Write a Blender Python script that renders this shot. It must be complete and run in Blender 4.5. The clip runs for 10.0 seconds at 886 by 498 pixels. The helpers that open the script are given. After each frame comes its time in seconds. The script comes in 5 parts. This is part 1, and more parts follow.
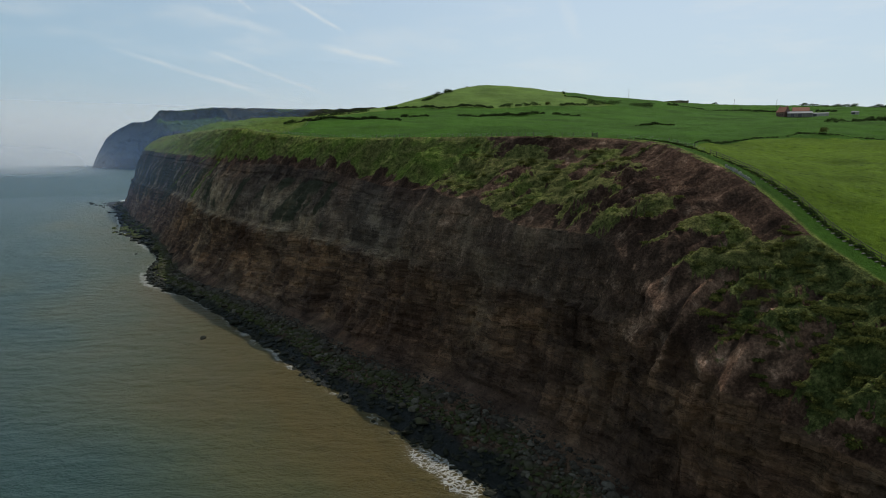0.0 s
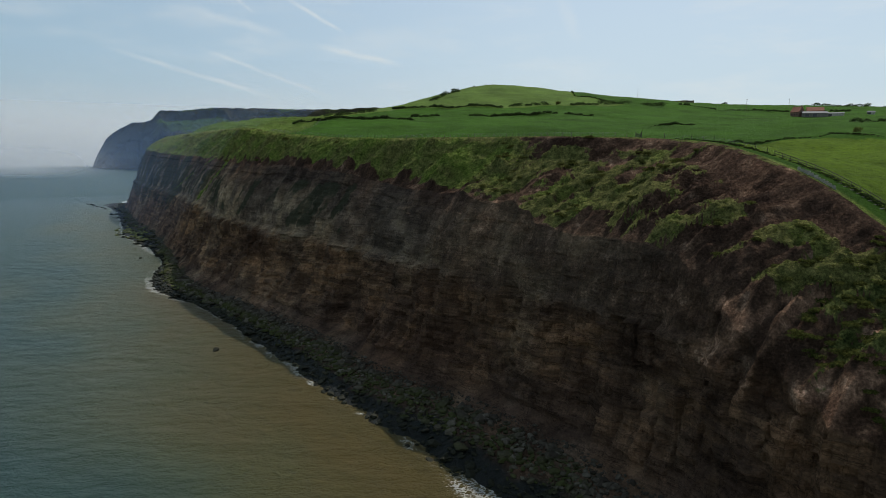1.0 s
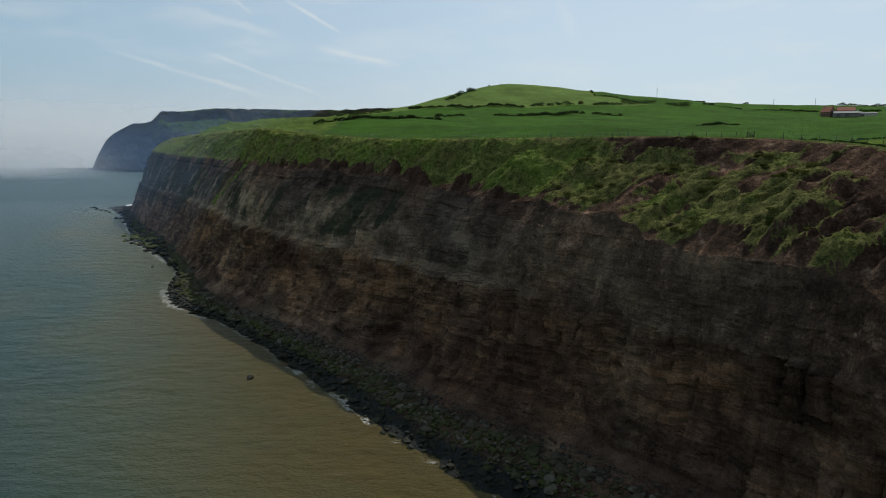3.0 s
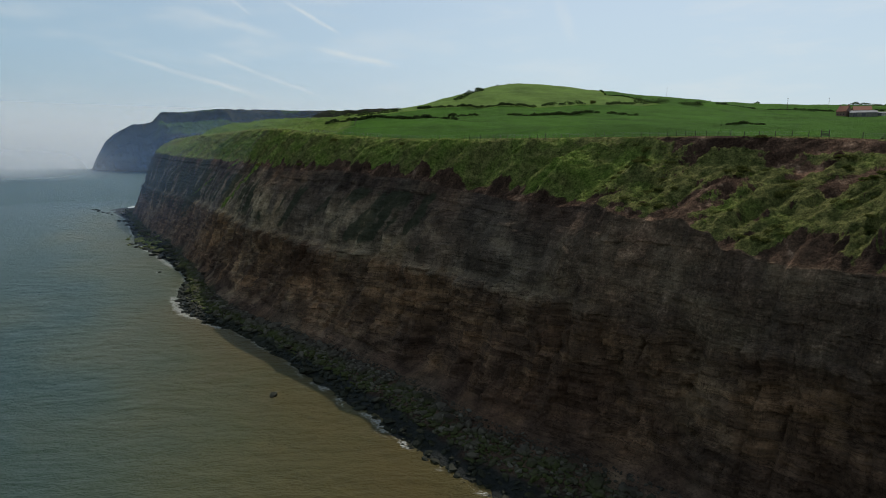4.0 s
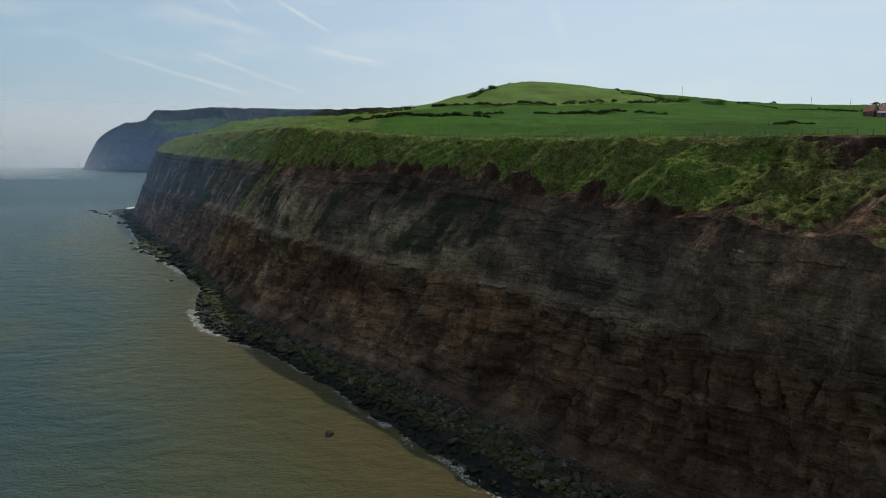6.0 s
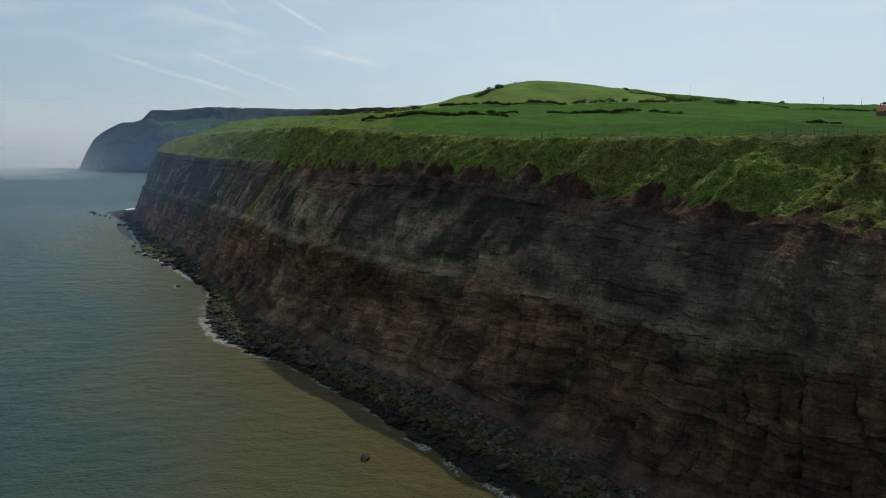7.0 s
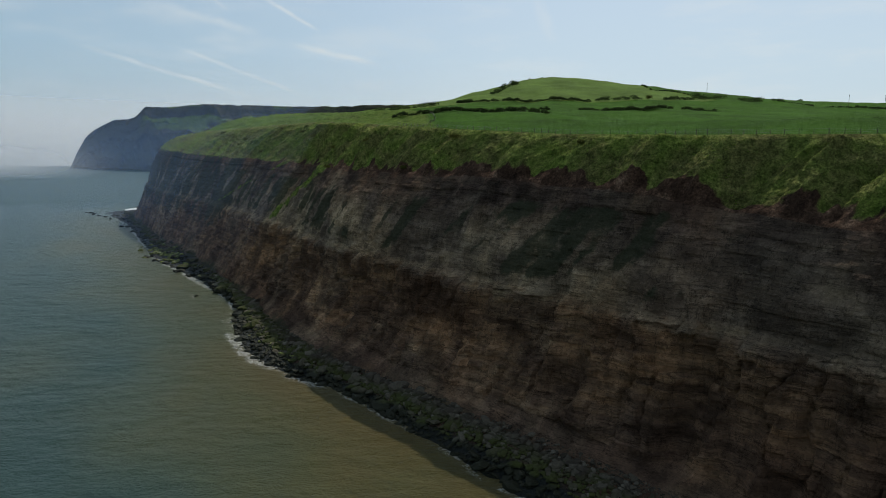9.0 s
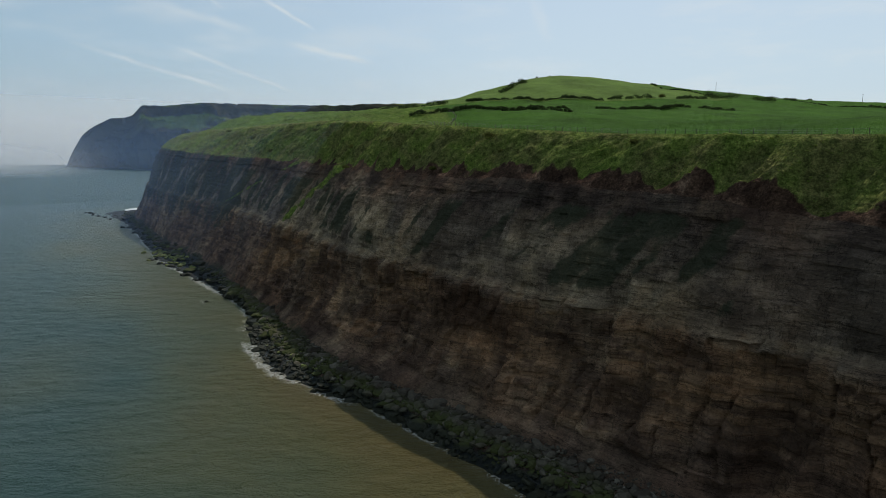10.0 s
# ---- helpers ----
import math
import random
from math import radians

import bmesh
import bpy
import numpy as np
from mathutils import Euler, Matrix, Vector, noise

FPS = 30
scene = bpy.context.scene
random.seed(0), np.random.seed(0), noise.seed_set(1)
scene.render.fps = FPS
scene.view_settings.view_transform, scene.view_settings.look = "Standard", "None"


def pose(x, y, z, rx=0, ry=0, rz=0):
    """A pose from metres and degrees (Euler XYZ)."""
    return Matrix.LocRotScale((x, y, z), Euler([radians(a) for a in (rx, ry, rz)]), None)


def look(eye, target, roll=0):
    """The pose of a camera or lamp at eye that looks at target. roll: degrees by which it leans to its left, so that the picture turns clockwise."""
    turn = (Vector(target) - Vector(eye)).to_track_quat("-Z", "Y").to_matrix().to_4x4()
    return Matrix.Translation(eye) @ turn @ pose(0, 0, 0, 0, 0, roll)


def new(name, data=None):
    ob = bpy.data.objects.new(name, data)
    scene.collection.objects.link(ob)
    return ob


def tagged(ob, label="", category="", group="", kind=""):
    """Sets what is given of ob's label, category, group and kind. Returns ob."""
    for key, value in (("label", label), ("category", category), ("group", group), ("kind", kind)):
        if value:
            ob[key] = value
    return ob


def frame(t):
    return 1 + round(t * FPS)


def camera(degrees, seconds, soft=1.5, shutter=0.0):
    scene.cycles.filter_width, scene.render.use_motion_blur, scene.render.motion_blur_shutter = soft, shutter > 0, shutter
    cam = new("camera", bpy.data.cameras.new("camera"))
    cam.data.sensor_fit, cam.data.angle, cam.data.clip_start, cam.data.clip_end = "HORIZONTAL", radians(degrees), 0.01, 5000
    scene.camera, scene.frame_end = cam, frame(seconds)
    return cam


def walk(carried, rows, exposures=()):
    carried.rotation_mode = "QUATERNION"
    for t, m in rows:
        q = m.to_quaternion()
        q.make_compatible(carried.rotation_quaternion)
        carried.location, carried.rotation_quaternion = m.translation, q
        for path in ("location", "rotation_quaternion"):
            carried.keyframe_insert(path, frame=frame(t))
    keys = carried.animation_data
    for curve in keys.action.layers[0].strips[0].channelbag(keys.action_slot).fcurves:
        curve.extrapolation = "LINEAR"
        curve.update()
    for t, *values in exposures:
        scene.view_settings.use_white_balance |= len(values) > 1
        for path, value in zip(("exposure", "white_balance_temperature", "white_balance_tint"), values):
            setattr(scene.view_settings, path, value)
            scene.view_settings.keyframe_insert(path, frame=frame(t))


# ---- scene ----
cam = camera(68.5, 10.0, soft=0.9)
PATH = [
    (0, (-1.149, 1.461, 63.423), (-1.154, 3.439, 63.127), 0.5),
    (0.5, (-5.32, 7.696, 63.455), (-5.325, 9.674, 63.16), 0.5),
    (1, (-10.004, 13.701, 63.556), (-10.007, 15.679, 63.261), 0.5),
    (1.5, (-14.634, 19.845, 63.554), (-14.636, 21.824, 63.26), 0.5),
    (2, (-19.399, 25.894, 63.681), (-19.4, 27.873, 63.387), 0.4),
    (2.5, (-23.817, 31.735, 63.7), (-23.817, 33.713, 63.407), 0.5),
    (4, (-38.545, 49.842, 63.822), (-38.54, 51.821, 63.532), 0.4),
    (4.5, (-43.756, 55.836, 63.847), (-43.744, 57.815, 63.557), 0.5),
    (5, (-48.95, 61.612, 63.91), (-48.932, 63.591, 63.62), 0.4),
    (5.5, (-54.303, 67.551, 63.89), (-54.278, 69.53, 63.599), 0.5),
    (7, (-69.721, 85.469, 63.826), (-69.677, 87.448, 63.536), 0.6),
    (7.5, (-75.053, 91.027, 63.937), (-75.002, 93.005, 63.645), 0.6),
    (8, (-80.173, 96.61, 63.964), (-80.118, 98.587, 63.671), 0.7),
    (8.5, (-85.285, 102.644, 64.026), (-85.223, 104.621, 63.731), 0.8),
    (9, (-90.488, 108.631, 64.017), (-90.419, 110.608, 63.722), 0.7),
    (9.5, (-95.702, 114.543, 64.097), (-95.626, 116.519, 63.799), 0.9),
    (10, (-100.722, 120.599, 64.136), (-100.64, 122.575, 63.839), 0.8),
]
walk(cam, [(t, look(eye, target, roll)) for t, eye, target, roll in PATH])

# ---- light ----
SUN_AZ, SUN_EL = 24.0, 52.0        # degrees to the right of +y, and above the horizon
WORLD = bpy.data.worlds.new("sky")
scene.world = WORLD
WORLD.use_nodes = True


# vapour trails and thin cirrus: start and end as directions from the ground, half-width, brightness
TRAILS = [((-0.4436, 0.8865, 0.1316), (-0.2608, 0.9621, 0.0791), 0.0045, 0.75), ((-0.3401, 0.93, 0.1391), (-0.1744, 0.9814, 0.0798), 0.0040, 0.65),
          ((-0.2258, 0.9508, 0.2119), (-0.151, 0.9736, 0.1709), 0.0045, 0.9), ((-0.1876, 0.9709, 0.1489), (-0.0707, 0.9894, 0.127), 0.0065, 0.7),
          ((-0.3517, 0.9165, 0.1908), (-0.2332, 0.9588, 0.1622), 0.0090, 0.55), ((-0.2949, 0.932, 0.2108), (-0.2682, 0.9445, 0.1898), 0.0030, 0.5),
          ((0.1588, 0.9622, 0.2212), (0.1903, 0.9684, 0.161), 0.0140, 0.35)]


def build_sky():
    nt = WORLD.node_tree
    nt.nodes.clear()

    def add(kind, **sets):
        n = nt.nodes.new("ShaderNode" + kind)
        for k, v in sets.items():
            n.inputs[k].default_value = v
        return n

    def wire(a, b):
        nt.links.new(a, b)

    def calc(op, a, b=0.0, clamp=False):
        n = add("Math")
        n.operation, n.use_clamp = op, clamp
        for k, v in ((0, a), (1, b)):
            if hasattr(v, "is_output"):
                wire(v, n.inputs[k])
            else:
                n.inputs[k].default_value = v
        return n.outputs[0]

    def span(v, lo, hi, a=0.0, b=1.0):
        n = add("MapRange")
        n.interpolation_type = "SMOOTHSTEP"
        wire(v, n.inputs[0])
        for k, x in zip((1, 2, 3, 4), (lo, hi, a, b)):
            n.inputs[k].default_value = x
        return n.outputs[0]

    def dot(way, v):
        n = add("VectorMath")
        n.operation = "DOT_PRODUCT"
        wire(way, n.inputs[0])
        n.inputs[1].default_value = v
        return n.outputs["Value"]

    def blend(fac, a, b):
        n = add("Mix")
        n.data_type = "RGBA"
        for k, v in ((0, fac), (6, a), (7, b)):
            if hasattr(v, "is_output"):
                wire(v, n.inputs[k])
            else:
                n.inputs[k].default_value = v if k == 0 else (*v, 1)
        return n.outputs[2]

    out, bg = add("OutputWorld"), add("Background", Strength=0.10)
    sky = add("TexSky")
    sky.sky_type, sky.sun_disc = "NISHITA", False
    sky.sun_elevation, sky.sun_rotation = radians(SUN_EL), radians(SUN_AZ)
    sky.air_density, sky.dust_density, sky.ozone_density = 1.0, 1.2, 1.4
    way = add("TexCoord").outputs["Generated"]
    up = dot(way, (0, 0, 1))
    veil = span(up, -0.02, 0.42, 0.90, 0.45)
    low = span(up, 0.0, 0.10, 1.0, 0.0)
    west = span(dot(way, (1, 0, 0)), -0.75, 0.30)
    hazy = blend(low, blend(west, (3.3, 4.8, 5.9), (5.3, 6.6, 7.6)), blend(west, (6.0, 6.35, 6.4), (6.3, 7.2, 7.6)))
    col = blend(veil, sky.outputs[0], hazy)
    stretch = add("Mapping", Scale=(2.2, 2.2, 9.0), Rotation=(0.0, 0.35, 0.0))
    wire(way, stretch.inputs["Vector"])
    wisp = add("TexNoise", Scale=2.4, Detail=7.0, Roughness=0.6)
    wire(stretch.outputs[0], wisp.inputs["Vector"])
    grain = add("TexNoise", Scale=26.0, Detail=5.0, Roughness=0.65)
    wire(way, grain.inputs["Vector"])
    cloud = calc("MULTIPLY", span(wisp.outputs["Fac"], 0.46, 0.76), 0.30)
    for a, b, width, light in TRAILS:
        a, b = Vector(a).normalized(), Vector(b).normalized()
        across, mid = a.cross(b).normalized(), (a + b).normalized()
        tang = across.cross(mid).normalized()
        half = math.sin(a.angle(b) / 2)
        pos = dot(way, tang)
        body = calc("MULTIPLY", span(pos, -half * 1.25, -half * 0.3), span(pos, half * 0.5, half * 1.25, 1.0, 0.0))
        wob = calc("MULTIPLY", calc("SUBTRACT", grain.outputs["Fac"], 0.5), width * 1.6)
        line = span(calc("ABSOLUTE", calc("ADD", dot(way, across), wob)), 0.0, width, 1.0, 0.0)
        fleck = span(grain.outputs["Fac"], 0.25, 0.7, 0.45, 1.0)
        ahead = span(dot(way, mid), 0.3, 0.6)
        cloud = calc("ADD", cloud, calc("MULTIPLY", calc("MULTIPLY", calc("MULTIPLY", body, line), calc("MULTIPLY", fleck, ahead)), light * 0.62), True)
    col = blend(cloud, col, (7.6, 7.8, 7.6))
    wire(col, bg.inputs["Color"])
    wire(bg.outputs[0], out.inputs["Surface"])


build_sky()
az, el = radians(SUN_AZ), radians(SUN_EL)
SUN_WAY = Vector((math.sin(az) * math.cos(el), math.cos(az) * math.cos(el), math.sin(el)))
sun = new("sun", bpy.data.lights.new("sun", "SUN"))
sun.data.energy, sun.data.angle, sun.data.color = 2.6, radians(0.6), (1.0, 0.95, 0.87)
sun.matrix_world = look(SUN_WAY * 400, (0, 0, 0))

# ---- noise on arrays ----
RNG = np.random.default_rng(7)
PERM = RNG.permutation(4096)
VALUE = RNG.random(4096) * 2 - 1


def vnoise(x, y, z=0.0, seed=0):
    """Smooth value noise in -1..1 on arrays."""
    x, y, z = np.broadcast_arrays(np.asarray(x, float), np.asarray(y, float), np.asarray(z, float))
    xi, yi, zi = np.floor(x).astype(int), np.floor(y).astype(int), np.floor(z).astype(int)
    fx, fy, fz = x - xi, y - yi, z - zi
    fx, fy, fz = (f * f * f * (f * (f * 6 - 15) + 10) for f in (fx, fy, fz))

    def h(i, j, k):
        a = PERM[(i + seed * 131) & 4095]
        b = PERM[(a + j) & 4095]
        return VALUE[PERM[(b + k) & 4095]]

    def lerp(a, b, f):
        return a + (b - a) * f

    lo = lerp(lerp(h(xi, yi, zi), h(xi + 1, yi, zi), fx), lerp(h(xi, yi + 1, zi), h(xi + 1, yi + 1, zi), fx), fy)
    hi = lerp(lerp(h(xi, yi, zi + 1), h(xi + 1, yi, zi + 1), fx), lerp(h(xi, yi + 1, zi + 1), h(xi + 1, yi + 1, zi + 1), fx), fy)
    return lerp(lo, hi, fz)


def fbm(x, y, z=0.0, octaves=4, seed=0):
    total, amp = 0.0, 0.5
    for k in range(octaves):
        total = total + amp * vnoise(x * 2 ** k, y * 2 ** k, z * 2 ** k if np.ndim(z) or z else z, seed + 17 * k)
        amp *= 0.5
    return total


def ridged(x, y, z=0.0, octaves=4, seed=0):
    total, amp = 0.0, 0.5
    for k in range(octaves):
        total = total + amp * (1 - 2 * np.abs(vnoise(x * 2 ** k, y * 2 ** k, z, seed + 17 * k)))
        amp *= 0.5
    return total


def smooth(lo, hi, x):
    f = np.clip((x - lo) / (hi - lo), 0, 1)
    return f * f * (3 - 2 * f)


# ---- the lie of the land: s runs along the coast, w inland, z up ----
ALONG, INLAND, ORIGIN = np.array((-0.505, 0.863)), np.array((0.863, 0.505)), np.array((0.0, 150.0))


def plan(s, w):
    """World x, y of coast coordinates s, w."""
    return ORIGIN[0] + s * ALONG[0] + w * INLAND[0], ORIGIN[1] + s * ALONG[1] + w * INLAND[1]


def coast(x, y):
    return (x - ORIGIN[0]) * ALONG[0] + (y - ORIGIN[1]) * ALONG[1], (x - ORIGIN[0]) * INLAND[0] + (y - ORIGIN[1]) * INLAND[1]


def curve_of(knots, blur=10.0):
    k = np.array(knots, float)
    fine = np.arange(-900, 1700, 2.0)
    v = np.interp(fine, k[:, 0], k[:, 1])
    r = np.arange(-60, 61, 2.0)
    g = np.exp(-(r / blur) ** 2)
    v = np.convolve(np.pad(v, len(r) // 2, mode="edge"), g / g.sum(), "valid")
    return lambda s: np.interp(s, fine, v)


shore_w = curve_of([(-400, -2), (-60, -9), (-36, -10), (-24, -10.5), (-11, -12.7), (0, -14.3), (13, -15.4), (27, -17.3), (45, -20.3), (60, -21.2), (80, -22.3), (100, -24.2), (120, -25.6), (130, -27.5),
                    (150, -29.6), (165, -32), (175, -34.5), (181, -38.5), (190, -40), (202, -42.9), (210, -43.5), (221, -42.7), (241, -39.8), (255, -36), (271, -30.5), (297, -28.7), (329, -32), (360, -33.5),
                    (385, -36), (405, -39.5), (437, -40), (460, -38), (508, -36), (611, -31.5), (690, -35), (735, -36), (752, -22), (790, 60), (900, 220), (1600, 900)], 5)
foot_w = curve_of([(-400, 8), (-80, 4), (-25, 5), (-8, 4.5), (6, 2), (22, -1.5), (45, -7.5), (60, -8.5), (80, -9.5), (98, -13), (112, -15.5), (126, -19), (145, -21.5), (164, -26), (187, -30), (205, -31), (220, -31.5),
                   (243, -30), (260, -27.5), (330, -25), (400, -24), (470, -27), (560, -25), (640, -24), (690, -19), (712, -6), (740, 36), (800, 110), (900, 240), (1600, 920)], 6)
foot_z = curve_of([(-400, 4.5), (0, 4.8), (55, 4.6), (106, 4.8), (126, 4.8), (150, 4.2), (195, 3.8), (260, 2.6), (330, 1.9), (400, 1.8), (470, 3.0), (700, 2.5), (1600, 2)], 10)
lip_w = curve_of([(-400, 10), (-90, 7), (-75, 7.5), (-58, 10), (-45, 15), (-30, 16.5), (-16, 19), (0, 15.5), (15, 16), (30, 16.5), (45, 17), (58, 16.5), (76, 13.8), (97, 10), (125, 7), (157, 3),
                  (175, 0.5), (205, -2), (230, 0), (263, 3), (300, 5), (344, 5), (420, 3), (560, -3), (620, -1), (660, 4), (687, 9), (705, 22), (740, 58), (800, 128), (900, 260), (1600, 940)], 7)
lip_z = curve_of([(-400, 23), (-90, 24.5), (-75, 26.5), (-58, 32), (-45, 40), (-30, 45), (-16, 46), (0, 46), (15, 50), (30, 53), (70, 53), (97, 55), (157, 57.5), (213, 57),
                  (344, 58.5), (500, 61), (687, 65), (745, 60), (1600, 60)], 8)
edge_w = curve_of([(-400, 28), (-95, 26), (-75, 32.5), (-66, 34.5), (-60.5, 36), (-56, 39.4), (-50, 41), (-41, 43.3), (-27, 46.5), (-18, 51), (-12, 54), (-4, 55.5), (9, 50.5), (18, 44), (24, 40), (32, 38), (50, 37), (60, 34),
                   (97, 23), (136, 18), (176, 13), (190, 10.5), (230, 14), (263, 20), (332, 28), (420, 29), (560, 25), (640, 24), (687, 29), (705, 41), (740, 76), (800, 142), (900, 280), (1600, 960)], 5)
edge_z = curve_of([(-400, 34), (-95, 37), (-75, 44.5), (-60.5, 50.5), (-56, 53), (-50, 56), (-41, 60), (-27, 63.8), (-12, 66.2), (9, 67.7), (30, 68), (60, 68.2), (97, 68.2), (136, 68.8), (190, 71.5), (230, 73.5), (263, 75.5),
                   (332, 78.5), (420, 79), (560, 78.5), (640, 77), (687, 76), (745, 74), (1600, 74)], 6)

fence_gap = curve_of([(-130, 7), (-60, 7.6), (-52, 7), (-40, 6.6), (-29, 6.4), (-13, 3), (9, 4), (30, 3), (60, 3), (200, 3.2), (340, 5)], 5)

# spot heights of the fields behind the cliff: s, w, z
SPOTS = [(26, 158, 64), (63, 237, 72.5), (89, 96, 73), (267, 98, 83.5), (380, 300, 103.5), (290, 536, 101), (605, 322, 128), (589, 317, 129), (600, 275, 117), (592, 240, 110), (553, 377, 143.6), (568, 360, 141), (517, 422, 139), (485, 433, 133.5), (476, 466, 132), (457, 490, 128.5),
         (441, 525, 126), (463, 635, 128), (444, 727, 129), (422, 824, 129), (397, 924, 127), (740, 18, 79.5), (741, 64, 91), (728, 163, 103), (736, 228, 107),
         (758, 290, 108), (670, 270, 104), (-60, 90, 55), (-60, 220, 62), (0, 420, 86), (150, 139, 74), (450, 60, 84), (600, 60, 84), (40, 70, 68.7), (200, 40, 74),
         (900, 400, 105), (800, 800, 105), (-300, 500, 70), (440, 180, 98)]


def thin_plate(spots):
    p = np.array(spots, float)
    a, z = p[:, :2] / 100, p[:, 2]

    def kernel(d2):
        return np.where(d2 > 0, 0.5 * d2 * np.log(d2 + 1e-12), 0.0)

    n = len(a)
    d2 = ((a[:, None] - a[None]) ** 2).sum(2)
    m = np.zeros((n + 3, n + 3))
    m[:n, :n] = kernel(d2) + 0.02 * np.eye(n)
    m[:n, n], m[:n, n + 1:], m[n, :n], m[n + 1:, :n] = 1, a, 1, a.T
    c = np.linalg.solve(m, np.append(z, (0, 0, 0)))

    def height(s, w):
        x, y = s / 100, w / 100
        out = c[n] + c[n + 1] * x + c[n + 2] * y
        for k in range(n):
            out = out + c[k] * kernel((x - a[k, 0]) ** 2 + (y - a[k, 1]) ** 2)
        return out

    return height


field = thin_plate(SPOTS)


def ground_z(s, w):
    """Height of the fields behind the cliff edge."""
    inland = w - edge_w(s)
    k = smooth(0, 45, inland)
    sc = np.clip(s, -350, 1050)
    wc = np.clip(w, -50, 1000)
    z = edge_z(s) * (1 - k) + field(sc, wc) * k
    far = smooth(850, 1500, w)
    z = z * (1 - far) + 90 * far
    wild = smooth(-10, 25, s - 226 - (w - 33) * 1.9) * smooth(330, 250, w) * smooth(2, 25, inland)
    z = z + ((ridged((s + w * 0.5) / 22, w / 70, 0, 3, 5) - 0.25) * 3.2 + fbm(s / 6, w / 6, 0, 3, 6) * 1.6) * wild
    z = z + fbm(s / 30, w / 30, 0, 3, 3) * 2.4 * smooth(6, 50, inland) + fbm(s / 9, w / 9, 0, 4, 4) * 0.7 * smooth(2, 16, inland)
    return z

# ---- materials ----
def material(name):
    m = bpy.data.materials.new(name)
    m.use_nodes = True
    nt = m.node_tree
    nt.nodes.clear()
    out = nt.nodes.new("ShaderNodeOutputMaterial")
    b = nt.nodes.new("ShaderNodeBsdfPrincipled")
    nt.links.new(b.outputs[0], out.inputs["Surface"])
    return m, nt, b


def join(nt, a, b):
    nt.links.new(a, b)


def noise_of(nt, vec, scale, detail=4.0, rough=0.55):
    n = nt.nodes.new("ShaderNodeTexNoise")
    n.inputs["Scale"].default_value, n.inputs["Detail"].default_value, n.inputs["Roughness"].default_value = scale, detail, rough
    join(nt, vec, n.inputs["Vector"])
    return n.outputs["Fac"]


def ramp_of(nt, fac, stops):
    r = nt.nodes.new("ShaderNodeValToRGB")
    els = r.color_ramp.elements
    while len(els) < len(stops):
        els.new(0.5)
    for e, (p, c) in zip(els, stops):
        e.position = p
        e.color = (c, c, c, 1) if isinstance(c, (int, float)) else (*c, 1)
    join(nt, fac, r.inputs["Fac"])
    return r.outputs["Color"]


def mixed(nt, fac, a, b, mode="MIX"):
    n = nt.nodes.new("ShaderNodeMix")
    n.data_type, n.blend_type = "RGBA", mode
    for idx, v in ((0, fac), (6, a), (7, b)):
        if hasattr(v, "is_output"):
            join(nt, v, n.inputs[idx])
        else:
            n.inputs[idx].default_value = v if idx == 0 else (*v, 1)
    return n.outputs[2]


def maths(nt, op, a, b=0.0, clamp=False):
    n = nt.nodes.new("ShaderNodeMath")
    n.operation, n.use_clamp = op, clamp
    for k, v in ((0, a), (1, b)):
        if hasattr(v, "is_output"):
            join(nt, v, n.inputs[k])
        else:
            n.inputs[k].default_value = v
    return n.outputs[0]


def attribute(nt, name):
    n = nt.nodes.new("ShaderNodeAttribute")
    n.attribute_name = name
    return n.outputs["Fac"]


def place_of(nt, scale=(1, 1, 1)):
    g = nt.nodes.new("ShaderNodeNewGeometry")
    m = nt.nodes.new("ShaderNodeMapping")
    m.inputs["Scale"].default_value = scale
    join(nt, g.outputs["Position"], m.inputs["Vector"])
    return m.outputs["Vector"], g.outputs["Position"]


def bumped(nt, b, height, distance, strength=1.0):
    n = nt.nodes.new("ShaderNodeBump")
    n.inputs["Strength"].default_value, n.inputs["Distance"].default_value = strength, distance
    join(nt, height, n.inputs["Height"])
    join(nt, n.outputs["Normal"], b.inputs["Normal"])


def plain(name, colour, rough=0.85, var=0.25, scale=2.0, bump=0.02, metal=0.0):
    m, nt, b = material(name)
    vec, _ = place_of(nt)
    f = noise_of(nt, vec, scale)
    lo, hi = [c * (1 - var) for c in colour], [min(1, c * (1 + var)) for c in colour]
    join(nt, ramp_of(nt, f, [(0.3, lo), (0.7, hi)]), b.inputs["Base Color"])
    b.inputs["Roughness"].default_value, b.inputs["Metallic"].default_value = rough, metal
    bumped(nt, b, f, bump)
    return m


